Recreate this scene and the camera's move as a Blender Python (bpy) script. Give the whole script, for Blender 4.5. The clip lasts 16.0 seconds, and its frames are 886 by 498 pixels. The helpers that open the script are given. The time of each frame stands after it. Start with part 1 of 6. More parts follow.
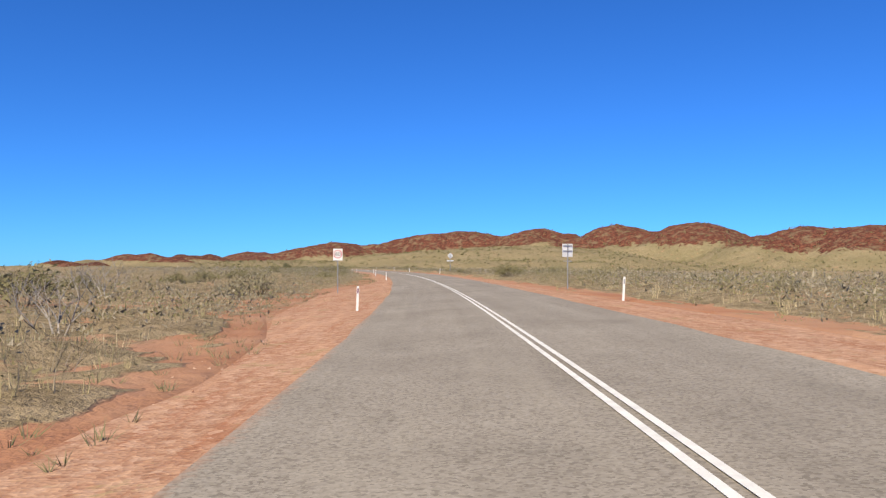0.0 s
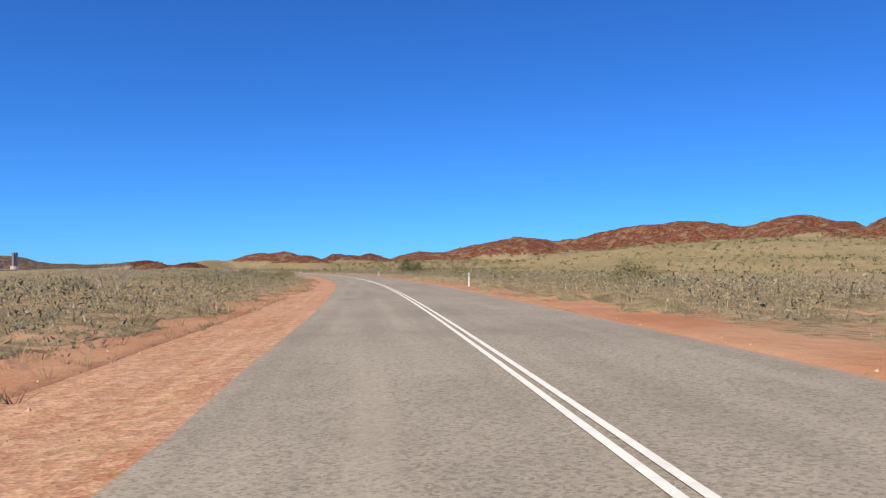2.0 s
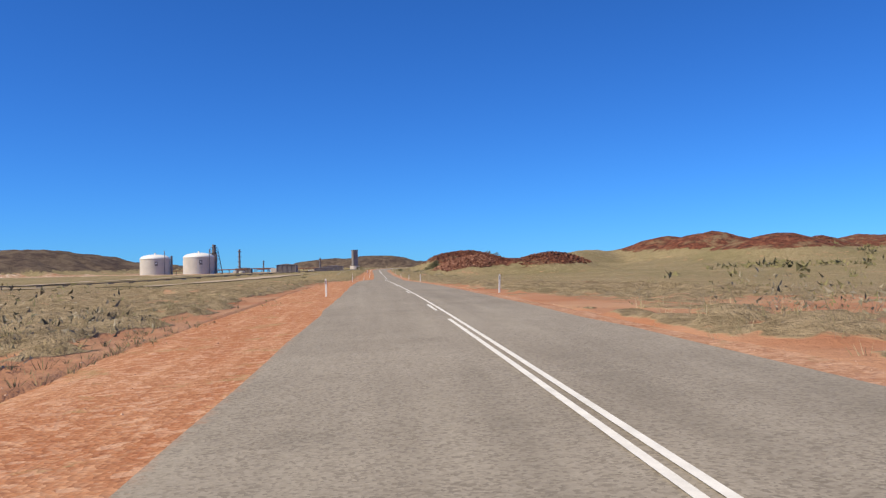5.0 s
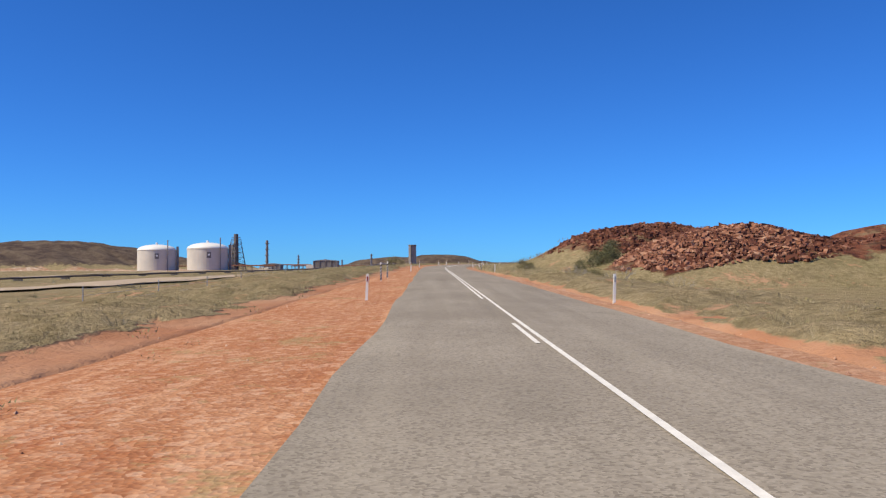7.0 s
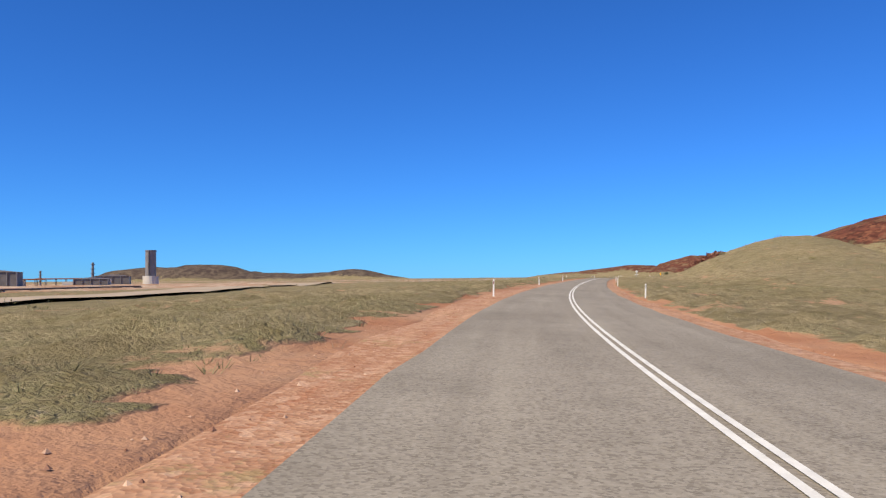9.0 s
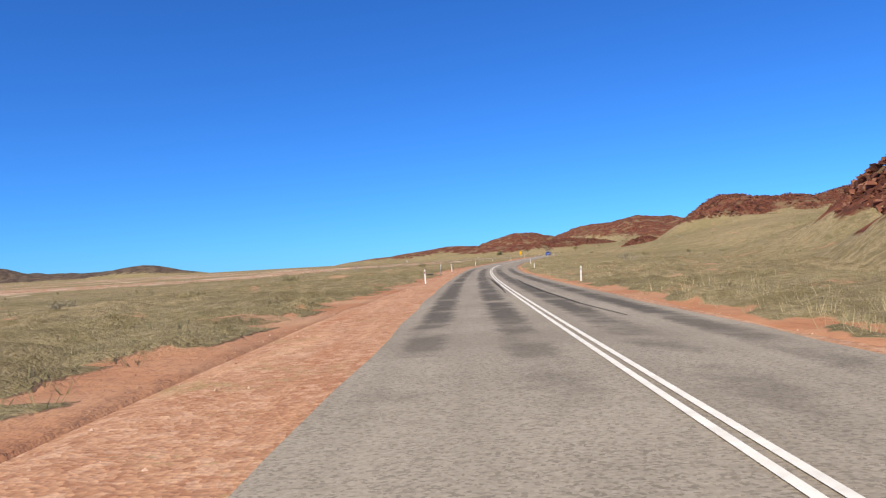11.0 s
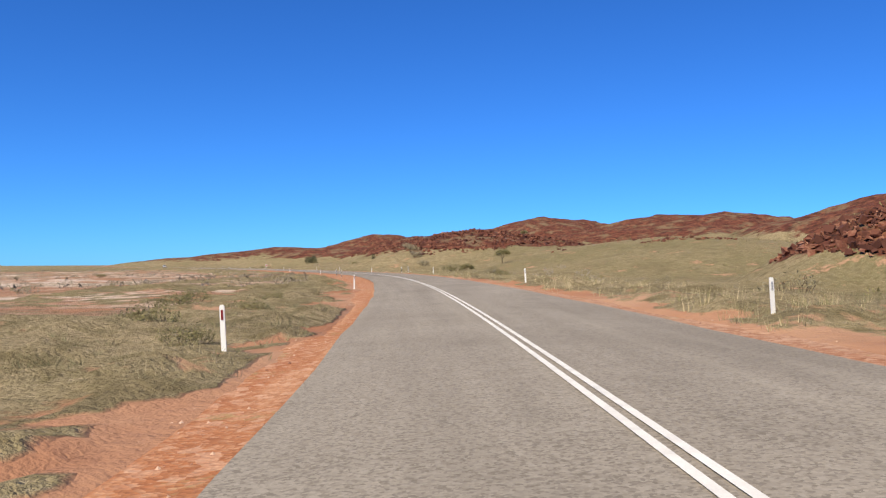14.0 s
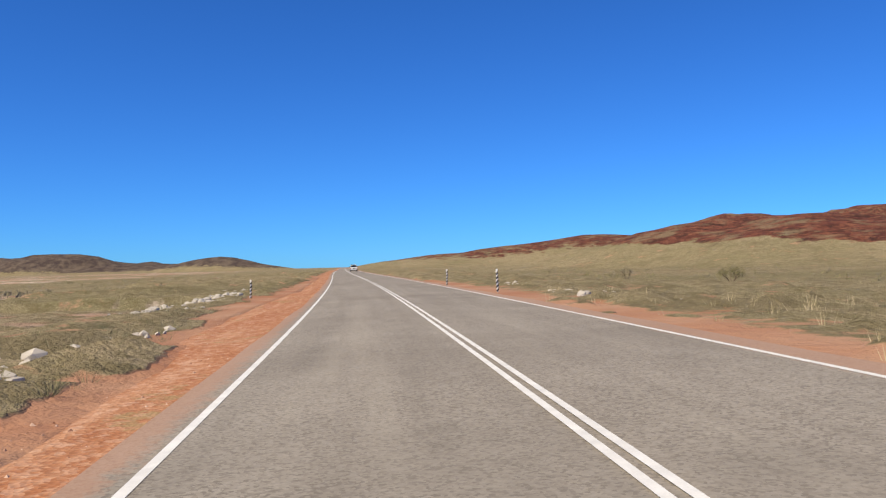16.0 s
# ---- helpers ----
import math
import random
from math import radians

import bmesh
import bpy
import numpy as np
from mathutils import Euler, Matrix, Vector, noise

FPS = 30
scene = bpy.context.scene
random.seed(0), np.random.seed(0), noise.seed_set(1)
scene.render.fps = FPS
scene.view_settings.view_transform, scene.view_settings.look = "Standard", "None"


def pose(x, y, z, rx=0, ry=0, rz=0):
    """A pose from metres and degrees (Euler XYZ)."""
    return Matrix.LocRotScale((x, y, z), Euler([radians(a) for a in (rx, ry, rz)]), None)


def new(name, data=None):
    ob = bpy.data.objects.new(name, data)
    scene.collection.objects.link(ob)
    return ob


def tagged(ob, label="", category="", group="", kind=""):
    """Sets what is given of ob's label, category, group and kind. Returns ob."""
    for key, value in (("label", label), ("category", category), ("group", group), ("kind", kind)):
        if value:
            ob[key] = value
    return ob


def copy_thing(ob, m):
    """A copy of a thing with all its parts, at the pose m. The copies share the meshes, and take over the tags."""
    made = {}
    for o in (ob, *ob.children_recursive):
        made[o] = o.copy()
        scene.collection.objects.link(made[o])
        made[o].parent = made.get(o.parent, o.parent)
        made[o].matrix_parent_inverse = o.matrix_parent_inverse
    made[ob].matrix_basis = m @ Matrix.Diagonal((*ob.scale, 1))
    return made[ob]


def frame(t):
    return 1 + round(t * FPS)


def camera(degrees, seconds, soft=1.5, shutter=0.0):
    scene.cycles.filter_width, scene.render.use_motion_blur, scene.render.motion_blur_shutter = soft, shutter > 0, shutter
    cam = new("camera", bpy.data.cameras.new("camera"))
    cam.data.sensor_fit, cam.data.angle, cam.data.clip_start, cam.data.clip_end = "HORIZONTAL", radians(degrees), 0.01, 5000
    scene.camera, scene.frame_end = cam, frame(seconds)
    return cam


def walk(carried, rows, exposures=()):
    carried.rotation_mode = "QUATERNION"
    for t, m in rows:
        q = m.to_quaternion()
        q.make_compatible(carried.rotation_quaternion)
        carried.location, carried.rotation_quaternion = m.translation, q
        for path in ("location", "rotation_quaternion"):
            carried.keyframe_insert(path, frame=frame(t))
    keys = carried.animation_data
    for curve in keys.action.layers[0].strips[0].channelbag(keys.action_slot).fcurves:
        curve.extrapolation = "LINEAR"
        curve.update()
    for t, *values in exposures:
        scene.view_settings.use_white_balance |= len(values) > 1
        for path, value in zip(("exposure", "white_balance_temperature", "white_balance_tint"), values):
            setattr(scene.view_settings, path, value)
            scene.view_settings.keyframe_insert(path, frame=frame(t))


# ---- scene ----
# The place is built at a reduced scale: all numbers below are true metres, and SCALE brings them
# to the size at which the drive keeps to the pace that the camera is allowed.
SCALE = 0.17

# ---- camera: seconds, place in metres, yaw, pitch and lean in degrees ----
ROWS = [
    (0, 0.00, 0.00, 1.300, 0.48, 1.44, -0.22),
    (0.1, -0.25, 21.82, 1.400, 0.71, 1.47, -0.38),
    (0.2, -1.02, 43.63, 1.490, 0.96, 1.49, -0.51),
    (0.3, -2.28, 65.43, 1.590, 1.24, 1.51, -0.59),
    (0.4, -3.98, 87.17, 1.680, 1.58, 1.51, -0.59),
    (0.5, -6.05, 108.83, 1.770, 1.99, 1.50, -0.48),
    (0.6, -8.38, 130.35, 1.850, 2.49, 1.48, -0.25),
    (0.7, -10.90, 151.72, 1.930, 3.06, 1.45, 0.05),
    (0.8, -13.56, 172.90, 2.010, 3.68, 1.41, 0.35),
    (0.9, -16.35, 193.88, 2.090, 4.35, 1.38, 0.61),
    (1, -19.30, 214.65, 2.170, 5.03, 1.37, 0.74),
    (1.1, -22.47, 235.22, 2.240, 5.72, 1.37, 0.71),
    (1.2, -25.92, 255.57, 2.320, 6.42, 1.39, 0.56),
    (1.3, -29.70, 275.69, 2.390, 7.14, 1.42, 0.33),
    (1.4, -33.83, 295.58, 2.470, 7.87, 1.45, 0.10),
    (1.5, -38.28, 315.20, 2.560, 8.63, 1.48, -0.09),
    (1.6, -43.02, 334.54, 2.650, 9.42, 1.49, -0.20),
    (1.7, -48.00, 353.56, 2.740, 10.23, 1.50, -0.22),
    (1.8, -53.18, 372.27, 2.820, 11.05, 1.50, -0.20),
    (1.9, -58.52, 390.64, 2.900, 11.87, 1.49, -0.14),
    (2, -64.00, 408.68, 2.970, 12.69, 1.49, -0.08),
    (2.1, -69.61, 426.38, 3.020, 13.50, 1.48, -0.03),
    (2.2, -75.34, 443.76, 3.070, 14.30, 1.48, 0.01),
    (2.3, -81.18, 460.83, 3.100, 15.10, 1.47, 0.04),
    (2.4, -87.13, 477.59, 3.130, 15.91, 1.47, 0.06),
    (2.5, -93.21, 494.05, 3.170, 16.74, 1.46, 0.08),
    (2.6, -99.42, 510.23, 3.200, 17.59, 1.46, 0.10),
    (2.7, -105.78, 526.13, 3.240, 18.45, 1.45, 0.13),
    (2.8, -112.29, 541.78, 3.270, 19.32, 1.44, 0.16),
    (2.9, -118.96, 557.17, 3.300, 20.18, 1.43, 0.19),
    (3, -125.80, 572.35, 3.330, 21.02, 1.43, 0.23),
    (3.1, -132.83, 587.33, 3.350, 21.84, 1.43, 0.28),
    (3.2, -140.05, 602.13, 3.360, 22.65, 1.43, 0.33),
    (3.3, -147.46, 616.77, 3.380, 23.44, 1.43, 0.37),
    (3.4, -155.08, 631.27, 3.400, 24.23, 1.44, 0.41),
    (3.5, -162.92, 645.63, 3.420, 25.03, 1.44, 0.43),
    (3.6, -170.98, 659.88, 3.460, 25.83, 1.45, 0.44),
    (3.7, -179.27, 674.00, 3.500, 26.64, 1.46, 0.44),
    (3.8, -187.79, 688.00, 3.560, 27.46, 1.46, 0.44),
    (3.9, -196.54, 701.88, 3.630, 28.28, 1.47, 0.46),
    (4, -205.53, 715.60, 3.710, 29.10, 1.46, 0.51),
    (4.1, -214.74, 729.16, 3.800, 29.91, 1.44, 0.59),
    (4.2, -224.17, 742.53, 3.890, 30.73, 1.42, 0.70),
    (4.3, -233.79, 755.68, 3.990, 31.55, 1.39, 0.82),
    (4.4, -243.58, 768.60, 4.090, 32.39, 1.37, 0.93),
    (4.5, -253.48, 781.25, 4.180, 33.23, 1.35, 1.02),
    (4.6, -263.44, 793.62, 4.260, 34.09, 1.34, 1.08),
    (4.7, -273.43, 805.69, 4.330, 34.94, 1.33, 1.11),
    (4.8, -283.38, 817.46, 4.390, 35.76, 1.33, 1.12),
    (4.9, -293.26, 828.92, 4.450, 36.53, 1.32, 1.14),
    (5, -303.03, 840.07, 4.500, 37.21, 1.31, 1.17),
    (5.1, -312.69, 850.94, 4.550, 37.78, 1.30, 1.22),
    (5.2, -322.20, 861.53, 4.610, 38.26, 1.29, 1.27),
    (5.3, -331.55, 871.87, 4.635, 38.63, 1.29, 1.30),
    (5.4, -340.74, 881.97, 4.611, 38.90, 1.30, 1.30),
    (5.5, -349.73, 891.86, 4.562, 39.07, 1.35, 1.23),
    (5.6, -358.54, 901.57, 4.486, 39.16, 1.42, 1.09),
    (5.7, -367.15, 911.12, 4.413, 39.17, 1.51, 0.90),
    (5.8, -375.55, 920.52, 4.332, 39.12, 1.62, 0.68),
    (5.9, -383.77, 929.79, 4.240, 39.06, 1.71, 0.48),
    (6, -391.82, 938.96, 4.153, 38.98, 1.80, 0.31),
    (6.1, -399.70, 948.02, 4.058, 38.93, 1.85, 0.20),
    (6.2, -407.46, 956.99, 3.960, 38.93, 1.88, 0.15),
    (6.3, -415.10, 965.87, 3.876, 38.99, 1.88, 0.14),
    (6.4, -422.68, 974.67, 3.809, 39.14, 1.86, 0.16),
    (6.5, -430.22, 983.40, 3.756, 39.42, 1.82, 0.18),
    (6.6, -437.75, 992.06, 3.721, 39.83, 1.75, 0.21),
    (6.7, -445.33, 1000.65, 3.708, 40.31, 1.66, 0.22),
    (6.8, -452.96, 1009.20, 3.732, 40.78, 1.57, 0.23),
    (6.9, -460.67, 1017.71, 3.777, 41.17, 1.48, 0.21),
    (7, -468.45, 1026.22, 3.856, 41.41, 1.38, 0.18),
    (7.1, -476.29, 1034.77, 3.964, 41.44, 1.30, 0.12),
    (7.2, -484.19, 1043.40, 4.107, 41.32, 1.23, 0.06),
    (7.3, -492.16, 1052.14, 4.290, 41.10, 1.18, 0.03),
    (7.4, -500.19, 1061.01, 4.490, 40.87, 1.16, 0.04),
    (7.5, -508.33, 1070.05, 4.670, 40.68, 1.16, 0.13),
    (7.6, -516.60, 1079.25, 4.830, 40.60, 1.19, 0.30),
    (7.7, -525.04, 1088.65, 4.980, 40.58, 1.24, 0.54),
    (7.8, -533.65, 1098.25, 5.120, 40.56, 1.30, 0.81),
    (7.9, -542.40, 1108.06, 5.260, 40.48, 1.35, 1.09),
    (8, -551.24, 1118.12, 5.390, 40.28, 1.39, 1.33),
    (8.1, -560.08, 1128.43, 5.530, 39.90, 1.39, 1.52),
    (8.2, -568.82, 1139.04, 5.670, 39.30, 1.38, 1.65),
    (8.3, -577.36, 1149.94, 5.810, 38.45, 1.38, 1.70),
    (8.4, -585.62, 1161.14, 5.950, 37.32, 1.39, 1.68),
    (8.5, -593.51, 1172.66, 6.070, 35.86, 1.44, 1.57),
    (8.6, -600.96, 1184.47, 6.190, 34.06, 1.53, 1.39),
    (8.7, -607.93, 1196.55, 6.300, 32.06, 1.65, 1.15),
    (8.8, -614.38, 1208.87, 6.400, 29.97, 1.78, 0.90),
    (8.9, -620.32, 1221.40, 6.500, 27.95, 1.90, 0.68),
    (9, -625.78, 1234.09, 6.580, 26.13, 1.98, 0.51),
    (9.1, -630.80, 1246.90, 6.660, 24.63, 2.01, 0.43),
    (9.2, -635.46, 1259.79, 6.740, 23.44, 2.00, 0.42),
    (9.3, -639.82, 1272.73, 6.800, 22.50, 1.95, 0.47),
    (9.4, -643.93, 1285.71, 6.860, 21.79, 1.88, 0.55),
    (9.5, -647.85, 1298.71, 6.910, 21.25, 1.79, 0.64),
    (9.6, -651.61, 1311.71, 6.960, 20.85, 1.70, 0.73),
    (9.7, -655.26, 1324.71, 7.000, 20.53, 1.61, 0.84),
    (9.8, -658.82, 1337.71, 7.040, 20.22, 1.51, 0.96),
    (9.9, -662.31, 1350.71, 7.090, 19.88, 1.40, 1.13),
    (10, -665.74, 1363.71, 7.160, 19.45, 1.28, 1.36),
    (10.1, -669.10, 1376.73, 7.240, 18.87, 1.15, 1.66),
    (10.2, -672.40, 1389.77, 7.330, 18.20, 1.01, 2.00),
    (10.3, -675.63, 1402.84, 7.420, 17.48, 0.88, 2.35),
    (10.4, -678.79, 1415.94, 7.500, 16.75, 0.77, 2.67),
    (10.5, -681.91, 1429.09, 7.550, 16.08, 0.69, 2.92),
    (10.6, -684.99, 1442.29, 7.560, 15.49, 0.65, 3.08),
    (10.7, -688.06, 1455.54, 7.540, 14.99, 0.64, 3.16),
    (10.8, -691.13, 1468.84, 7.490, 14.56, 0.66, 3.19),
    (10.9, -694.19, 1482.21, 7.440, 14.18, 0.69, 3.20),
    (11, -697.24, 1495.64, 7.370, 13.83, 0.72, 3.20),
    (11.1, -700.26, 1509.16, 7.300, 13.50, 0.75, 3.23),
    (11.2, -703.24, 1522.76, 7.240, 13.19, 0.78, 3.26),
    (11.3, -706.15, 1536.45, 7.170, 12.87, 0.82, 3.31),
    (11.4, -709.00, 1550.23, 7.120, 12.56, 0.85, 3.35),
    (11.5, -711.78, 1564.09, 7.080, 12.25, 0.89, 3.39),
    (11.6, -714.47, 1578.04, 7.040, 11.92, 0.93, 3.40),
    (11.7, -717.08, 1592.07, 7.020, 11.57, 0.97, 3.40),
    (11.8, -719.60, 1606.17, 7.000, 11.18, 1.02, 3.38),
    (11.9, -722.01, 1620.33, 6.990, 10.75, 1.07, 3.33),
    (12, -724.28, 1634.54, 6.970, 10.26, 1.11, 3.25),
    (12.1, -726.40, 1648.80, 6.960, 9.71, 1.14, 3.15),
    (12.2, -728.34, 1663.11, 6.950, 9.12, 1.17, 3.02),
    (12.3, -730.09, 1677.45, 6.940, 8.52, 1.19, 2.87),
    (12.4, -731.64, 1691.82, 6.950, 7.92, 1.21, 2.70),
    (12.5, -733.02, 1706.22, 6.990, 7.35, 1.23, 2.51),
    (12.6, -734.26, 1720.65, 7.040, 6.84, 1.25, 2.30),
    (12.7, -735.37, 1735.13, 7.120, 6.38, 1.26, 2.09),
    (12.8, -736.39, 1749.67, 7.210, 5.97, 1.27, 1.88),
    (12.9, -737.35, 1764.27, 7.320, 5.61, 1.26, 1.71),
    (13, -738.28, 1778.97, 7.420, 5.28, 1.23, 1.57),
    (13.1, -739.19, 1793.78, 7.520, 5.00, 1.19, 1.48),
    (13.2, -740.11, 1808.73, 7.620, 4.75, 1.14, 1.42),
    (13.3, -741.06, 1823.84, 7.720, 4.55, 1.08, 1.36),
    (13.4, -742.06, 1839.14, 7.800, 4.39, 1.03, 1.29),
    (13.5, -743.12, 1854.65, 7.880, 4.29, 0.99, 1.18),
    (13.6, -744.26, 1870.39, 7.940, 4.23, 0.98, 1.00),
    (13.7, -745.50, 1886.38, 7.990, 4.24, 0.98, 0.80),
    (13.8, -746.87, 1902.64, 8.040, 4.34, 0.98, 0.59),
    (13.9, -748.40, 1919.18, 8.070, 4.52, 0.99, 0.41),
    (14, -750.16, 1935.98, 8.090, 4.82, 0.99, 0.28),
    (14.1, -752.20, 1953.05, 8.090, 5.24, 0.98, 0.24),
    (14.2, -754.57, 1970.37, 8.090, 5.77, 0.96, 0.26),
    (14.3, -757.33, 1987.93, 8.070, 6.40, 0.93, 0.33),
    (14.4, -760.52, 2005.73, 8.040, 7.10, 0.90, 0.41),
    (14.5, -764.17, 2023.76, 7.990, 7.87, 0.87, 0.50),
    (14.6, -768.29, 2042.02, 7.910, 8.69, 0.84, 0.57),
    (14.7, -772.90, 2060.51, 7.830, 9.56, 0.82, 0.62),
    (14.8, -778.00, 2079.21, 7.750, 10.48, 0.81, 0.66),
    (14.9, -783.62, 2098.09, 7.660, 11.46, 0.80, 0.71),
    (15, -789.74, 2117.09, 7.590, 12.50, 0.80, 0.77),
    (15.1, -796.38, 2136.16, 7.530, 13.59, 0.82, 0.85),
    (15.2, -803.53, 2155.23, 7.500, 14.73, 0.84, 0.95),
    (15.3, -811.17, 2174.24, 7.470, 15.90, 0.87, 1.04),
    (15.4, -819.27, 2193.14, 7.460, 17.09, 0.90, 1.13),
    (15.5, -827.80, 2211.89, 7.460, 18.29, 0.93, 1.21),
    (15.6, -836.70, 2230.47, 7.460, 19.48, 0.96, 1.27),
    (15.7, -845.93, 2248.86, 7.480, 20.65, 0.99, 1.30),
    (15.8, -855.45, 2267.04, 7.490, 21.83, 1.02, 1.33),
    (15.9, -865.22, 2285.00, 7.520, 23.00, 1.05, 1.34),
    (16, -875.24, 2302.73, 7.540, 24.16, 1.08, 1.35),
]
cam = camera(55.4, 16.0, soft=1.3)
walk(cam, [(t, pose(x * SCALE, y * SCALE, z * SCALE, 90 + pitch, lean, yaw)) for t, x, y, z, yaw, pitch, lean in ROWS],
     exposures=[(0.0, 0.3), (3.0, 0.22), (4.5, 0.16), (8.0, 0.18), (10.5, 0.32), (13.0, 0.3), (14.5, 0.26), (16.0, 0.18)])

# ---- world and sun ----
SUN_HEIGHT, SUN_AZIMUTH = radians(48), radians(207)  # the sun stands behind and to the left of the drive
world = bpy.data.worlds.new("world")
scene.world = world
world.use_nodes = True
wn = world.node_tree.nodes
sky = wn.new("ShaderNodeTexSky")
sky.sky_type, sky.sun_disc = "NISHITA", False
sky.sun_elevation, sky.sun_rotation = SUN_HEIGHT, SUN_AZIMUTH
sky.altitude, sky.air_density, sky.dust_density, sky.ozone_density = 2500, 1.0, 0.3, 1.5
deep = wn.new("ShaderNodeMix")  # the deep blue of a very dry, clear sky
deep.data_type, deep.blend_type = "RGBA", "MULTIPLY"
deep.inputs["Factor"].default_value, deep.inputs[7].default_value = 1.0, (0.16, 0.48, 1.0, 1)
world.node_tree.links.new(sky.outputs[0], deep.inputs[6])
world.node_tree.links.new(deep.outputs[2], wn["Background"].inputs[0])
wn["Background"].inputs[1].default_value = 0.125
sun_data = bpy.data.lights.new("sun", "SUN")
sun_data.energy, sun_data.angle, sun_data.color = 5.0, radians(0.53), (1.0, 0.87, 0.62)
sun = new("sun", sun_data)
sun.rotation_euler = (math.pi / 2 - SUN_HEIGHT, 0, math.pi - SUN_AZIMUTH)


# ---- materials ----
class Mat:
    """A small node-graph writer; positions are true metres."""

    def __init__(self, name, rough=0.9, spec=0.2, metal=0.0):
        self.m = bpy.data.materials.new(name)
        self.m.use_nodes = True
        self.n, self.l = self.m.node_tree.nodes, self.m.node_tree.links
        self.b = self.n["Principled BSDF"]
        self.b.inputs["Roughness"].default_value = rough
        self.b.inputs["Specular IOR Level"].default_value = spec
        self.b.inputs["Metallic"].default_value = metal
        geo = self.n.new("ShaderNodeNewGeometry")
        sc = self.n.new("ShaderNodeVectorMath")
        sc.operation = "SCALE"
        sc.inputs["Scale"].default_value = 1 / SCALE
        self.l.new(geo.outputs["Position"], sc.inputs[0])
        self.geo, self.pos = geo, sc.outputs[0]

    def link(self, value, socket):
        if isinstance(value, (int, float)):
            socket.default_value = value
        elif isinstance(value, tuple):
            socket.default_value = (*value, 1.0)[:4] if socket.type == "RGBA" else value
        else:
            self.l.new(value, socket)

    def noise(self, size, detail=4.0, rough=0.55, vec=None):
        t = self.n.new("ShaderNodeTexNoise")
        t.inputs["Scale"].default_value = 1 / size
        t.inputs["Detail"].default_value, t.inputs["Roughness"].default_value = detail, rough
        self.l.new(vec or self.pos, t.inputs["Vector"])
        return t.outputs["Fac"]

    def cells(self, size, out="Distance", vec=None):
        t = self.n.new("ShaderNodeTexVoronoi")
        t.inputs["Scale"].default_value = 1 / size
        self.l.new(vec or self.pos, t.inputs["Vector"])
        return t.outputs[out]

    def attr(self, name, out="Fac"):
        t = self.n.new("ShaderNodeAttribute")
        t.attribute_name = name
        return t.outputs[out]

    def uv(self):
        t = self.n.new("ShaderNodeUVMap")
        return t.outputs[0]

    def random(self, kind="island"):
        if kind == "object":
            return self.n.new("ShaderNodeObjectInfo").outputs["Random"]
        return self.geo.outputs["Random Per Island"]

    def ramp(self, value, lo, hi, a=0.0, b=1.0):
        t = self.n.new("ShaderNodeMapRange")
        t.inputs[1].default_value, t.inputs[2].default_value = lo, hi
        t.inputs[3].default_value, t.inputs[4].default_value = a, b
        self.link(value, t.inputs[0])
        return t.outputs[0]

    def math(self, op, a, b=0.0):
        t = self.n.new("ShaderNodeMath")
        t.operation = op
        self.link(a, t.inputs[0]), self.link(b, t.inputs[1])
        return t.outputs[0]

    def mix(self, fac, a, b):
        t = self.n.new("ShaderNodeMix")
        t.data_type = "RGBA"
        self.link(fac, t.inputs["Factor"])
        self.link(a, t.inputs[6]), self.link(b, t.inputs[7])
        return t.outputs[2]

    def split(self, vec):
        t = self.n.new("ShaderNodeSeparateXYZ")
        self.l.new(vec, t.inputs[0])
        return t.outputs

    def soften(self, up):
        """Thin leaves scatter light round them: their shading leans towards that of a face that looks up."""
        add, unit = self.n.new("ShaderNodeVectorMath"), self.n.new("ShaderNodeVectorMath")
        add.operation, unit.operation = "ADD", "NORMALIZE"
        add.inputs[1].default_value = (0, 0, up)
        self.l.new(self.geo.outputs["Normal"], add.inputs[0])
        self.l.new(add.outputs[0], unit.inputs[0])
        self.l.new(unit.outputs[0], self.b.inputs["Normal"])

    def done(self, colour, bump=None, depth=0.01, strength=1.0, rough=None):
        self.link(colour, self.b.inputs["Base Color"])
        if rough is not None:
            self.link(rough, self.b.inputs["Roughness"])
        if bump is not None:
            t = self.n.new("ShaderNodeBump")
            t.inputs["Distance"].default_value = depth * SCALE
            t.inputs["Strength"].default_value = strength
            self.link(bump, t.inputs["Height"])
            self.l.new(t.outputs[0], self.b.inputs["Normal"])
        return self.m


def plain(name, colour, rough=0.6, spec=0.3, metal=0.0, wear=0.12, size=0.4):
    """Paint, metal or concrete with faint blotches and grain."""
    m = Mat(name, rough, spec, metal)
    n = m.math("ADD", m.noise(size), m.math("MULTIPLY", m.noise(size * 0.07), 0.5))
    dark = tuple(c * (1 - 2 * wear) for c in colour)
    return m.done(m.mix(m.ramp(n, 0.55, 0.95), colour, dark), n, 0.002, 0.3)


RED_EARTH, PALE_EARTH = (0.355, 0.168, 0.096), (0.43, 0.262, 0.168)


